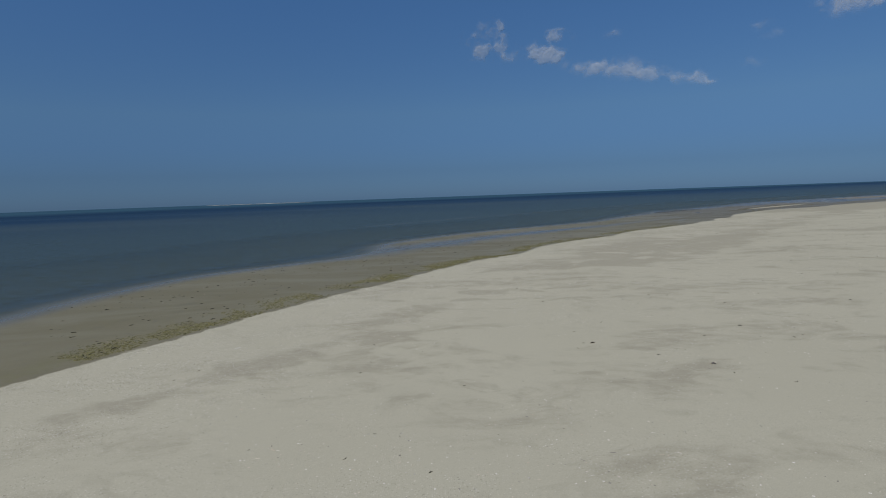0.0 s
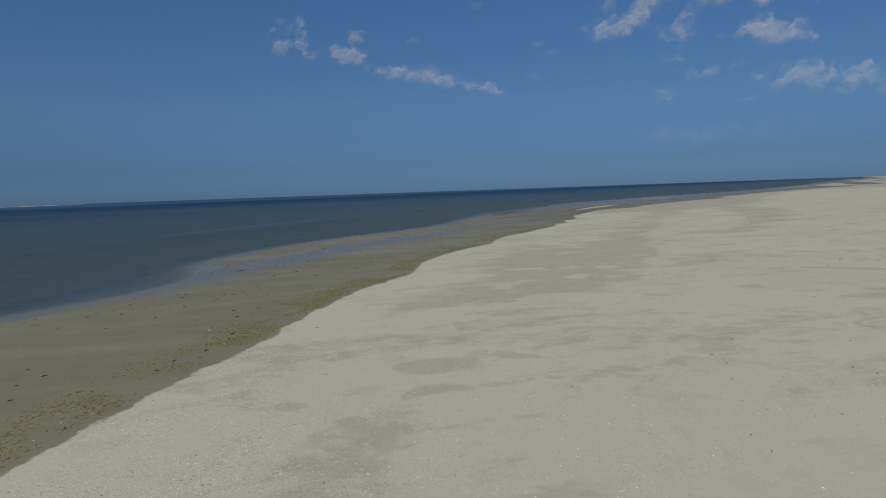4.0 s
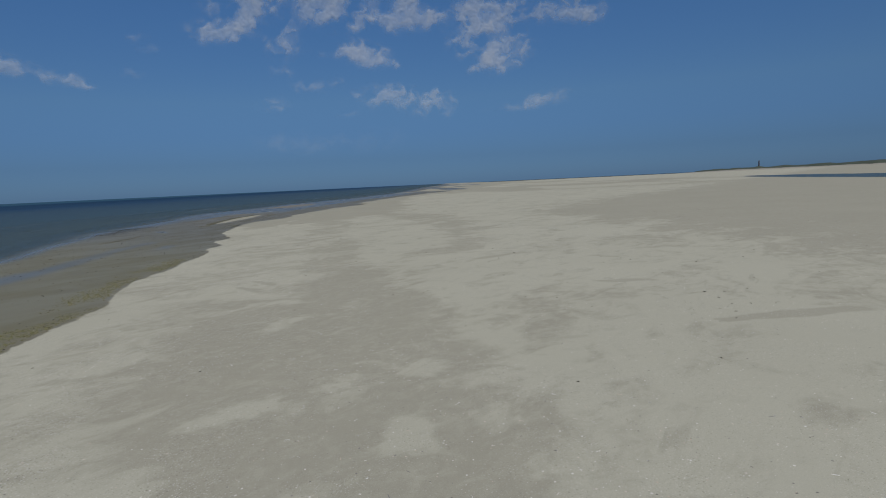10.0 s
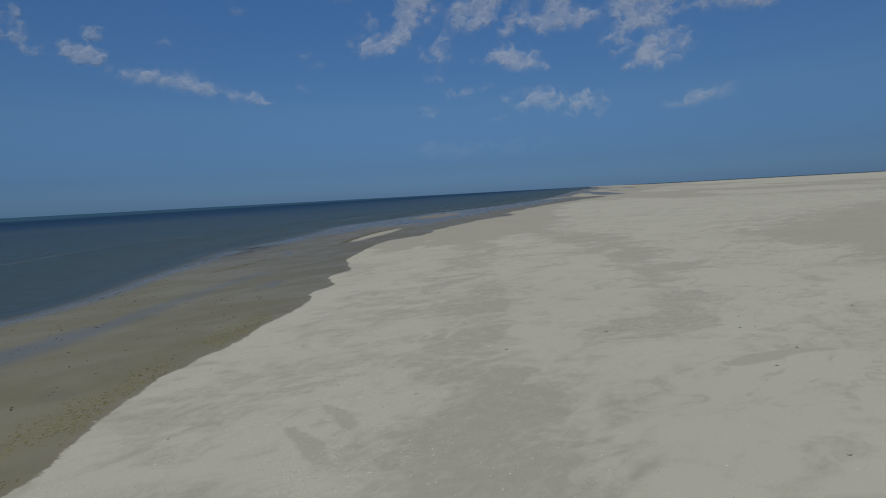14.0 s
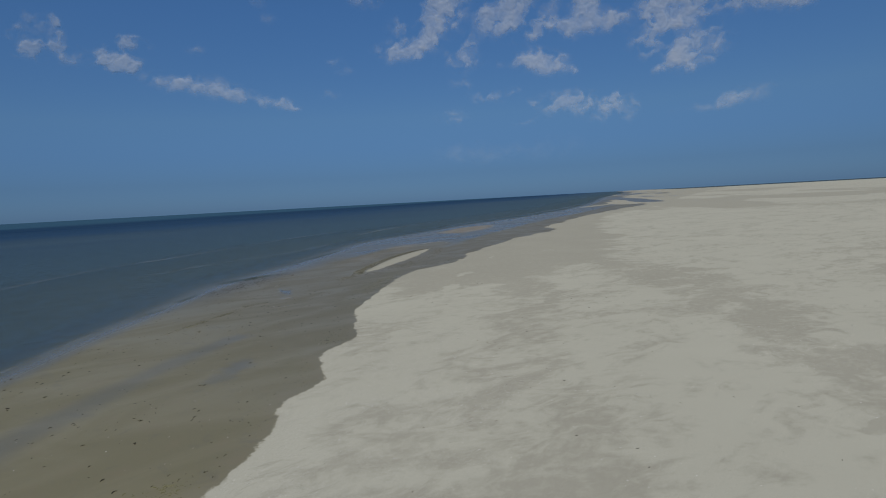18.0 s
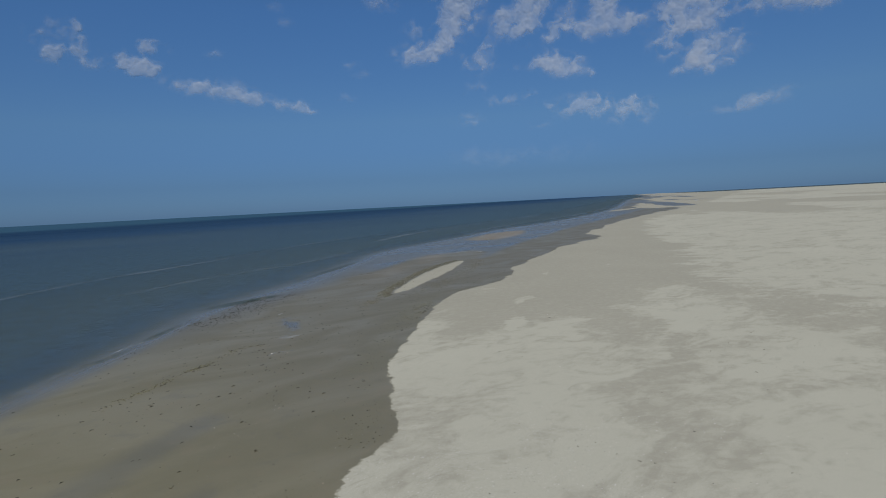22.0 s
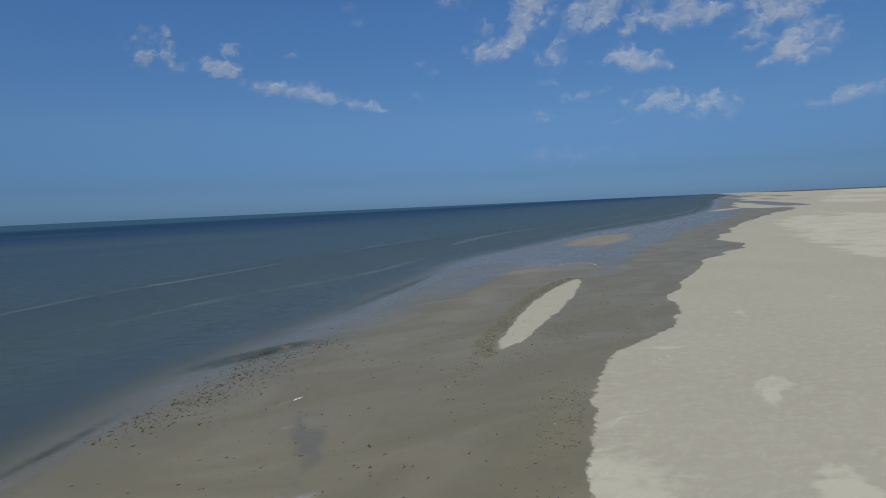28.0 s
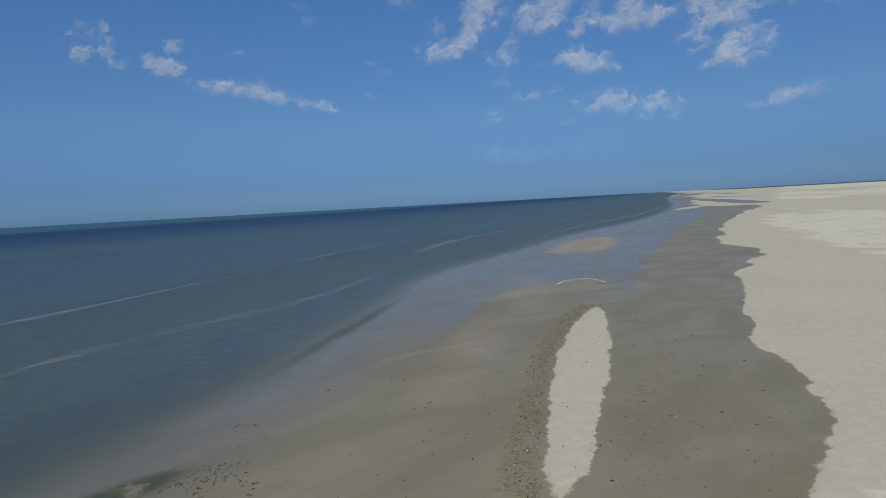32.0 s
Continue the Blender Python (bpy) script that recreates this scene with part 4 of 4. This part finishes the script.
far_az = np.radians(np.linspace(12.5, 22.5, 60))
fa, fb = np.meshgrid(far_az, np.linspace(-1, 1, 7), indexing="ij")
fr = 2500 + fb * 40
fz = SEA_LEVEL + (1.1 * (1 - fb**2) * np.sin(np.pi * (fa - far_az[0]) / (far_az[-1] - far_az[0])) ** 0.5) * (0.7 + 0.6 * fbm(fa * 300, fb, 2, 61)) - 0.1
sheet("sandbank", -np.sin(fa) * fr, np.cos(fa) * fr, fz, np.ones((59, 6), bool), plain_material("bank_sand", (0.55, 0.53, 0.48), 0.95, 0.1, 0.05), {}, "thing", "low pale sandbank far out in the sea", "sandbank")

# ================= surf lines on the water =================


def strip(name, line, half, material, label, category, z, seed, fade=0.12):
    """A band of froth along a line, fading at its rims and ends."""
    pts = curve_through(line, 24)
    way = np.gradient(pts, axis=0)
    way /= np.linalg.norm(way, axis=1)[:, None]
    side = np.stack([-way[:, 1], way[:, 0]], -1)
    across = np.linspace(-1, 1, 9)
    run = np.linspace(0, 1, len(pts))
    wide = half * (0.35 + 1.1 * fbm(run * 26, run * 0, 3, seed))
    x = pts[:, 0][:, None] + side[:, 0][:, None] * across * wide[:, None]
    y = pts[:, 1][:, None] + side[:, 1][:, None] * across * wide[:, None]
    weight = (1 - across**2)[None] * (smooth(run, 0, fade) * smooth(1 - run, 0, fade))[:, None] * (0.6 + 0.5 * smooth(fbm(run * 14, run * 0 + 5, 3, seed + 9), 0.35, 0.65))[:, None]
    z = np.full(x.shape, z) + 0.012 * (1 - across**2)[None]
    return sheet(name, x, y, z, np.ones((len(pts) - 1, 8), bool), material, dict(weight=weight), "thing", label, category)


strip("surf_line", [(-14, 84), (-7, 92), (6, 108), (18, 119), (33, 138), (47, 149), (65, 164), (82, 178), (109, 198)], 0.65, SURF, "long faint pale line of froth on the sea", "surf", SEA_LEVEL + 0.012, 71)
strip("surf_line", [(34, 120), (45, 128), (53, 131.5), (61, 135.5), (76, 148)], 0.8, FAINT_SURF, "short faint pale line of froth on the shallows", "surf", SEA_LEVEL + 0.012, 75)
strip("surf_line", [(86, 162), (108, 180), (150, 204), (230, 245)], 1.2, SURF, "faint pale line of froth far along the shore", "surf", SEA_LEVEL + 0.012, 77)
strip("surf_line", [(112, 165), (150, 186), (210, 214), (300, 268)], 1.0, SURF, "faint pale line of froth far along the shore", "surf", SEA_LEVEL + 0.012, 79)
strip("froth_line", [(76.6, 123.3), (78.7, 124.2), (80.6, 123.8), (80.6, 122.3), (79.8, 120.8)], 0.13, RIM_FROTH, "thin curved white line of froth at a tidal pool", "froth", -0.028, 81, 0.05)
strip("froth_line", [(-6.2, 56.6), (-5.2, 57.2), (-4.3, 57.0)], 0.12, FROTH, "short white streak of froth at the water's edge", "froth", SEA_LEVEL + 0.012, 83)
strip("froth_line", [(30.8, 93.6), (32.3, 95.4), (33.6, 96.5)], 0.1, FROTH, "short white streak of froth at the water's edge", "froth", SEA_LEVEL + 0.012, 85)
strip("froth_line", [(40.6, 97.2), (41.6, 97.9), (42.4, 98.1)], 0.12, THIN_FROTH, "short white streak of froth beside a tidal pool", "froth", -0.055, 87)
strip("froth_line", [(-8, 44.5), (-3.2, 58), (2.5, 64)], 0.16, FAINT_SURF, "faint lip of froth along the water's edge", "froth", SEA_LEVEL + 0.01, 89)
strip("froth_line", [(9, 69.5), (14.5, 73.6), (20.0, 79), (25.6, 87), (30.4, 93.6)], 0.22, FAINT_SURF, "faint lip of froth along the water's edge", "froth", SEA_LEVEL + 0.01, 91)

# ================= shells, wrack and drift =================


def shell_shape(ribs=7, rows=3):
    """A cockle valve lying hollow down: a ribbed fan, domed, with its hinge at one end."""
    verts, faces = [(0.0, -0.42, 0.06)], []
    for j in range(1, rows + 1):
        s = j / rows
        for i in range(ribs):
            a = math.pi * (0.08 + 0.84 * i / (ribs - 1))
            r = s * (0.9 + (0.05 if i % 2 else -0.03))
            verts.append((0.52 * r * math.cos(a) * 1.05, -0.42 + 0.92 * r * math.sin(a), 0.34 * math.sin(math.pi * (1 - s * 0.97)) ** 0.6 * (1.0 if i % 2 else 0.9) * math.sin(a) ** 0.5 + 0.02))
    for i in range(ribs - 1):
        faces.append((0, 1 + i, 2 + i, 2 + i))
    for j in range(rows - 1):
        for i in range(ribs - 1):
            a = 1 + j * ribs + i
            faces.append((a, a + ribs, a + ribs + 1, a + 1))
    return verts, faces


def razor_shape():
    """A long narrow razor shell, slightly bowed."""
    verts, faces = [], []
    for j in range(6):
        s = j / 5
        for i in range(4):
            a = math.pi * i / 3
            verts.append((-1.1 + 2.2 * s, 0.17 * math.cos(a) + 0.12 * (s - 0.5) ** 2, 0.13 * math.sin(a) + 0.02))
    for j in range(5):
        for i in range(3):
            a = 4 * j + i
            faces.append((a, a + 4, a + 5, a + 1))
    return verts, faces


def chip_shape():
    """A broken bit of shell."""
    return [(-0.5, -0.3, 0.0), (0.45, -0.4, 0.05), (0.55, 0.3, 0.03), (-0.35, 0.42, 0.0), (0.05, 0.0, 0.22)], [(0, 1, 4, 4), (1, 2, 4, 4), (2, 3, 4, 4), (3, 0, 4, 4)]


def weed_shape(strands, seed, spread_out, bend, knotted=False):
    """A knot of flat, curling strands."""
    r = random.Random(seed)
    verts, faces = [], []
    for _ in range(strands):
        x, y = r.gauss(0, spread_out), r.gauss(0, spread_out * 0.4)
        a = r.gauss(0, 0.5)
        n, long, wide = 5, r.uniform(0.18, 0.36), r.uniform(0.035, 0.07)
        first = len(verts)
        if knotted:
            x, y, a = 0.0, 0.0, r.uniform(-0.9, 0.9) + math.pi * r.randint(0, 1)
        for j in range(n):
            w = wide * (0.35 + math.sin(math.pi * (j + 0.6) / n))
            z = 0.05 + 0.16 * r.random() * math.sin(math.pi * j / (n - 1))
            nx, ny = -math.sin(a), math.cos(a)
            verts.extend([(x + nx * w, y + ny * w, 0.0), (x, y, z + 0.06), (x - nx * w, y - ny * w, 0.0)])
            x, y = x + math.cos(a) * long, y + math.sin(a) * long
            a += r.gauss(0, bend)
        for j in range(n - 1):
            k = first + 3 * j
            knot = 1 if knotted and j == 0 else k + 1
            faces.extend([(k, k + 3, k + 4, knot), (knot, k + 4, k + 5, k + 2)])
    return verts, faces


SHELL_SHAPES = [shell_shape(5, 2), razor_shape(), chip_shape()]
STRANDS = [weed_shape(1, 1, 0.05, 0.5), weed_shape(1, 2, 0.05, 0.8), weed_shape(2, 3, 0.25, 0.7), weed_shape(3, 4, 0.35, 0.7)]
KNOTS = [weed_shape(6, 5, 0.4, 0.8), weed_shape(9, 6, 0.5, 0.9), weed_shape(7, 7, 0.6, 0.6)]


def strew(count, u_low, u_high, v_low, v_high, chance):
    """Places on the beach, kept by a chance that goes by the lie of the land."""
    u, v = rng.uniform(u_low, u_high, count), rng.uniform(v_low, v_high, count)
    x, y = to_xy(u, v)
    here = lie(x, y)
    keep = rng.random(count) < chance(x, y, here)
    return x[keep], y[keep], here["z"][keep]


def placed(x, y, z, kinds, weights, low, high, turn=None, loose=3.2, lift=(0.8, 1.2)):
    n = len(x)
    which = rng.choice(kinds, n, p=np.array(weights) / np.sum(weights))
    turns = rng.uniform(0, 2 * math.pi, n) if turn is None else turn + rng.normal(0, loose, n)
    size = low + (high - low) * rng.random(n) ** 2.2
    return np.stack([which, x, y, z - 0.002, turns, size, rng.uniform(*lift, n)], -1)


def shell_chance(x, y, here):
    bands = smooth(fbm(x / 7, y / 7, 3, 101), 0.42, 0.62)
    near = smooth(here["tide"], 18, 1.5) * 0.6 + 0.25
    return np.where(here["tide"] > 0.05, bands * near + 0.05, 0.02 * (here["sea"] > 1)) * np.where(here["tide"] > 30, 0.4, 1)


sx, sy, sz = strew(210000, 3, 78, -14, 42, shell_chance)
joined("shell_litter", SHELL_SHAPES, placed(sx, sy, sz, [0, 1, 2], [0.28, 0.08, 0.64], 0.014, 0.046), SHELL, "broken and whole white seashells strewn over dry sand", "shells")
sx, sy, sz = strew(90000, 2, 34, -10, 22, lambda x, y, h: np.where(h["tide"] > 0.1, 0.12 + 0.7 * smooth(h["tide"], 6, 1.0), 0))
joined("shell_litter", SHELL_SHAPES, placed(sx, sy, sz, [0, 1, 2], [0.2, 0.05, 0.75], 0.01, 0.034), SHELL, "thick drift of crushed pale seashells above the tide mark", "shells")
sx, sy, sz = strew(9000, 76, 128, 0, 62, lambda x, y, h: 0.35 * shell_chance(x, y, h))
joined("shell_litter", SHELL_SHAPES, placed(sx, sy, sz, [0, 1, 2], [0.3, 0.12, 0.58], 0.02, 0.055), SHELL, "scattered white seashells on dry sand near the bar", "shells")


def wrack_chance(x, y, here):
    """Weed left by the tide: a belt below the tide mark, thick at first."""
    off = -here["tide"]
    belt = smooth(off, 0.05, 0.35) * smooth(off, 2.4, 0.9)
    patches = smooth(fbm(x / 1.7, y / 1.7, 3, 111), 0.36, 0.6)
    thick = np.interp(here["along"], [5, 18, 30, 36, 44, 60, 80, 98, 106, 120], [0.9, 1.0, 1.0, 0.55, 0.45, 0.3, 0.25, 0.4, 0.2, 0.05])
    return belt * patches * thick


SHORE_TURN = math.atan2(ALONG.y, ALONG.x) + 0.25


def strew_tide(count, low, high, reach, chance):
    """Places in a belt just below the tide mark, kept by a chance."""
    a, b = tide_line[:-1], tide_line[1:]
    run = a @ np.array(ALONG)
    some = (run > low) & (run < high)
    a, b = a[some], b[some]
    length = np.linalg.norm(b - a, axis=1)
    k = rng.choice(len(a), count, p=length / length.sum())
    way = (b[k] - a[k]) / length[k][:, None]
    out = rng.uniform(0, reach, count)
    at = a[k] + (b[k] - a[k]) * rng.random((count, 1)) + np.stack([-way[:, 1], way[:, 0]], -1) * out[:, None]
    here = lie(at[:, 0], at[:, 1])
    keep = rng.random(count) < chance(at[:, 0], at[:, 1], here)
    return at[keep, 0], at[keep, 1], here["z"][keep]


wx_, wy_, wz_ = strew_tide(76000, 2, 60, 2.6, wrack_chance)
joined("wrack_mat", STRANDS, placed(wx_, wy_, wz_, [0, 1, 2, 3], [4, 4, 2, 1], 0.028, 0.11, SHORE_TURN, 1.2, (0.5, 1.2)), OLIVE_WEED, "olive-yellow mats of wet seaweed along the tide mark", "seaweed")
wx_, wy_, wz_ = strew_tide(34000, 2, 118, 2.6, lambda x, y, h: 0.3 * wrack_chance(x, y, h))
joined("wrack_strands", STRANDS, placed(wx_, wy_, wz_, [0, 1, 2, 3], [3, 3, 1, 0.5], 0.025, 0.085, SHORE_TURN, 0.9), DARK_WEED, "dark strands of seaweed along the tide mark", "seaweed")


def flat_chance(x, y, here):
    off = -here["tide"]
    wet = (off > 0.6) & (here["sea"] > 0.2)
    clump = smooth(fbm(x / 3.2, y / 3.2, 3, 121), 0.5, 0.66)
    rim = smooth(here["sea"], 4.8, 1.0) * smooth(here["sea"], 0.0, 0.4) * smooth(here["along"], 90, 97) * smooth(here["along"], 108, 102)
    return np.where(wet, 0.06 + 0.14 * clump + 0.9 * rim * smooth(fbm(x / 1.6, y / 1.6, 2, 123), 0.35, 0.6), 0.0)


wx_, wy_, wz_ = strew(90000, 2, 122, 8, 74, flat_chance)
joined("drift_weed", STRANDS, placed(wx_, wy_, wz_, [0, 1, 2, 3], [4, 3, 1, 0.5], 0.045, 0.14, SHORE_TURN, 0.5), DARK_WEED, "scattered dark bits of seaweed on wet sand", "seaweed")
wx_, wy_, wz_ = strew(9000, 90, 104, 44, 55, lambda x, y, h: 0.8 * smooth(h["sea"], 4.2, 1.2) * smooth(h["sea"], -0.2, 0.5) * smooth(fbm(x / 2.2, y / 2.2, 2, 125), 0.3, 0.6))
joined("drift_weed", STRANDS, placed(wx_, wy_, wz_ + 0.003, [0, 1, 2], [4, 4, 1], 0.04, 0.12, SHORE_TURN, 0.5), DARK_WEED, "swarm of dark seaweed bits at the water's edge", "seaweed")
wx_, wy_, wz_ = strew(26000, 2, 90, -16, 40, lambda x, y, h: np.where(h["tide"] > 0.5, 0.03 + 0.14 * smooth(fbm(x / 4.5, y / 4.5, 3, 131), 0.57, 0.7), 0))
joined("dry_drift", STRANDS[:2], placed(wx_, wy_, wz_, [0, 1], [1, 1], 0.018, 0.1), DARK_WEED, "scattered dark dry bits of weed on pale sand", "seaweed")


def bar_chance(x, y, here):
    d = np.abs(off_line(x, y, bar_line, True))
    out = ~inside(x, y, bar_line)
    mid = off_line(x, y, curve_through([(50, 97.4), (62, 106.6), (73, 115.5)]))
    sea_side = smooth(d, 0.1, 0.35) * smooth(d, 1.4, 0.8) * (mid < 0)
    land_side = 0.1 * smooth(d, 0.6, 1.1) * smooth(d, 3.0, 1.8) * (mid >= 0)
    tail = 0.22 * blob(x, y, 49.6, 97.6, 4.0, 0.8, 38)
    return out * np.maximum(np.maximum(sea_side, land_side), tail) * smooth(fbm(x / 0.9, y / 0.9, 3, 141), 0.12, 0.42)


wx_, wy_, wz_ = strew(90000, 96, 132, 32, 46, lambda x, y, h: 1.0 * bar_chance(x, y, h))
joined("wrack_mat", KNOTS + STRANDS, placed(wx_, wy_, wz_, [0, 1, 2, 4, 5, 6], [1, 1, 1, 3, 3, 3], 0.05, 0.13, SHORE_TURN, 1.5, (0.5, 1.0)), BROWN_WEED, "belt of olive-brown seaweed along the sandbar's seaward side", "seaweed")
wx_, wy_, wz_ = strew(50000, 96, 132, 32, 46, lambda x, y, h: 0.14 * bar_chance(x, y, h))
joined("wrack_strands", STRANDS, placed(wx_, wy_, wz_ + 0.004, [0, 1, 2], [1, 1, 1], 0.05, 0.12, SHORE_TURN, 0.8), DARK_WEED, "dark strands of seaweed beside the sandbar", "seaweed")
wx_, wy_, wz_ = strew(50000, 96, 132, 32, 46, lambda x, y, h: 0.05 * bar_chance(x, y, h))
joined("shell_litter", SHELL_SHAPES, placed(wx_, wy_, wz_ + 0.004, [0, 2], [1, 1], 0.02, 0.05), SHELL, "pale shells among the seaweed beside the sandbar", "shells")

# a thin line of weed left by a late wave
late_line = curve_through([(29.5, 84.0), (31.05, 85.2), (32.5, 86.3), (33.85, 87.4), (34.8, 88.0), (36.0, 89.3), (37.2, 90.0), (38.0, 89.9)], 20)
k = rng.integers(0, len(late_line), 900)
wx_, wy_ = late_line[k, 0] + rng.normal(0, 0.13, 900), late_line[k, 1] + rng.normal(0, 0.16, 900)
keep = rng.random(900) < 0.25 + 0.75 * smooth(fbm(wx_ / 0.7, wy_ / 0.7, 2, 145), 0.35, 0.6)
wx_, wy_ = wx_[keep], wy_[keep]
late = placed(wx_, wy_, lie(wx_, wy_)["z"], [0, 1, 2], [3, 3, 1], 0.035, 0.11, SHORE_TURN, 0.7)
joined("wrack_strands", STRANDS, late[::2], DARK_WEED, "thin line of dark seaweed on wet sand", "seaweed")
joined("wrack_mat", STRANDS, late[1::2], OLIVE_WEED, "thin line of olive seaweed on wet sand", "seaweed")

bx_, by_ = rng.normal(48.9, 1.6, 1500), rng.normal(0, 0.75, 1500)
by_ = 90.9 + 0.8 * (bx_ - 48.9) + by_
keep = (off_line(bx_, by_, tide_line) < -0.2) & (rng.random(1500) < 0.15 + 0.85 * smooth(fbm(bx_ / 0.8, by_ / 0.8, 2, 147), 0.4, 0.6))
bx_, by_ = bx_[keep], by_[keep]
bits = placed(bx_, by_, lie(bx_, by_)["z"], [0, 1, 2], [3, 3, 1], 0.03, 0.09, SHORE_TURN, 0.9)
joined("wrack_mat", STRANDS, bits[::2], OLIVE_WEED, "loose patch of olive seaweed bits by the tide mark", "seaweed")
joined("wrack_strands", STRANDS, bits[1::2], DARK_WEED, "loose patch of dark seaweed bits by the tide mark", "seaweed")

# single shells and clumps that stand out
shell_mesh = mesh_of("seashell", *[[list(v) for v in shell_shape(9, 4)[0]], [tuple(dict.fromkeys(f)) for f in shell_shape(9, 4)[1]]], SHELL)


def lone_shell(x, y, size, turn):
    ob = new("seashell", shell_mesh)
    ob.matrix_world = Matrix.Translation((x, y, height_at(x, y) - 0.002)) @ Matrix.Rotation(turn, 4, "Z") @ Matrix.Diagonal((size, size, size, 1))
    return tagged(ob, "white cockle shell lying on the sand", "seashell", "loose shells on the beach")


lx, ly, _ = strew(420, 8, 62, -10, 34, lambda x, y, h: np.where(h["tide"] > 0.3, 0.55, 0.1))
for x, y in list(zip(lx, ly))[:140]:
    lone_shell(x, y, rng.uniform(0.03, 0.05), rng.uniform(0, 6.28))
for x, y, size in ((-3.8, 30.4, 0.12), (98.5, 121.4, 0.25), (6.0, 12.85, 0.12), (37.6, 87.5, 0.1), (38.2, 87.0, 0.1)):
    lone_shell(x, y, size, rng.uniform(0, 6.28))

clump_meshes = [mesh_of("seaweed_clump", *weed_shape(n, 200 + n, 0.45, 0.7, True), DARK_WEED) for n in (3, 4, 6, 8)]


def lone_clump(x, y, size, turn, label):
    ob = new("seaweed_clump", clump_meshes[int(rng.integers(4))])
    ob.matrix_world = Matrix.Translation((x, y, height_at(x, y) - 0.003)) @ Matrix.Rotation(turn, 4, "Z") @ Matrix.Diagonal((size, size, size * 0.7, 1))
    return tagged(ob, label, "seaweed", "seaweed clumps on the beach")


cx_, cy_, _ = strew(900, 6, 118, 10, 70, lambda x, y, h: np.where((h["tide"] < -0.5) & (h["sea"] > 0.3), 0.5, 0.0))
for x, y in list(zip(cx_, cy_))[:130]:
    lone_clump(x, y, rng.uniform(0.05, 0.1), SHORE_TURN + rng.normal(0, 0.6), "dark tangled seaweed clump on wet sand")
for x, y, size in ((52.5, 82.75, 0.13), (52.9, 82.6, 0.08), (5.71, 14.17, 0.05), (3.58, 15.03, 0.045), (5.74, 22.93, 0.05), (-2.94, 46.05, 0.2)):
    lone_clump(x, y, size, rng.uniform(0, 6.28), "small dark seaweed clump lying on pale sand")


def stick(x, y, length, turn):
    """A weathered twig with a bend and a stub."""
    bm = bmesh.new()
    path = [(-0.5, 0.0, 0.012), (-0.2, 0.03, 0.016), (0.15, 0.01, 0.014), (0.5, -0.05, 0.01)]
    rings = []
    for px, py, r in path:
        rings.append([bm.verts.new((px * length, py * length + r * math.cos(a), r + r * math.sin(a))) for a in (i * math.pi / 3 for i in range(6))])
    for low, high in zip(rings, rings[1:]):
        for i in range(6):
            bm.faces.new((low[i], low[(i + 1) % 6], high[(i + 1) % 6], high[i]))
    bm.faces.new(rings[0])
    bm.faces.new(rings[-1])
    mesh = bpy.data.meshes.new("driftwood_stick")
    bm.to_mesh(mesh)
    bm.free()
    mesh.materials.append(DRIFTWOOD)
    ob = tagged(new("driftwood_stick", mesh), "dark weathered driftwood stick on pale sand", "driftwood")
    ob.matrix_world = pose(x, y, height_at(x, y) - 0.004, 0, 0, turn)
    return ob


stick(3.82, 15.0, 0.12, 20)
stick(-3.1, 29.6, 0.3, 70)


def feather(x, y, z, length, turn, label):
    """A torn white plume: a curved shaft with a ragged vane on each side."""
    base = tagged(new("feather"), label, "feather")
    base.matrix_world = pose(x, y, z, 0, 0, turn)
    shaft, vane = bmesh.new(), bmesh.new()
    pts = [((s - 0.5) * length, 0.06 * length * math.sin(3 * s), 0.012 + 0.03 * length * s * (1 - s) * 4) for s in (i / 8 for i in range(9))]
    for (ax, ay, az_), (bx, by, bz) in zip(pts, pts[1:]):
        q = [shaft.verts.new(c) for c in ((ax, ay - 0.004, az_), (bx, by - 0.004, bz), (bx, by + 0.004, bz), (ax, ay + 0.004, az_))]
        shaft.faces.new(q)
    r = random.Random(5)
    for n, ((ax, ay, az_), (bx, by, bz)) in enumerate(zip(pts[1:], pts[2:])):
        w = length * (0.17 - 0.03 * abs(n - 3)) * r.uniform(0.4, 1.3)
        for s in (-1, 1):
            q = [vane.verts.new(c) for c in ((ax, ay, az_), (bx, by, bz), (bx - 0.1 * length, by + s * w, bz * 0.5), (ax - 0.1 * length, ay + s * w * r.uniform(0.7, 1), az_ * 0.5))]
            vane.faces.new(q)
    part("shaft", shaft, FEATHER, base)
    part("vane", vane, FEATHER, base)
    return base


feather(42.1, 98.0, -0.05, 0.5, 30, "large torn white feather on wet sand")
feather(-5.8, 15.8, 0.004, 0.3, 60, "white feather on dry pale sand")


def froth_patch(x, y, z, radius, seed, label):
    """A flat, lacy patch of drying froth."""
    ring = np.linspace(0, 2 * math.pi, 37)
    rad = np.linspace(0.02, 1, 6)
    aa, rr = np.meshgrid(ring, rad, indexing="ij")
    edge = radius * 0.8 * (0.55 + 0.9 * fbm(np.cos(aa) * 2 + 7, np.sin(aa) * 2 + 7, 3, seed))
    return sheet("froth_patch", x + rr * edge * np.cos(aa), y + 0.5 * rr * edge * np.sin(aa), np.full(aa.shape, z) + 0.01 * (1 - rr), np.ones((36, 5), bool), THIN_FROTH,
                 dict(weight=1 - rr**3), "thing", label, "froth")


froth_patch(39.6, 90.5, height_at(39.6, 90.5) + 0.012, 1.0, 151, "lacy white patch of drying froth on wet sand")
froth_patch(37.9, 87.3, height_at(37.9, 87.3) + 0.012, 0.9, 153, "faint white patch of drying froth on wet sand")
froth_patch(41.0, 95.4, height_at(41.0, 95.4) + 0.012, 0.5, 155, "small white patch of froth beside a tidal pool")
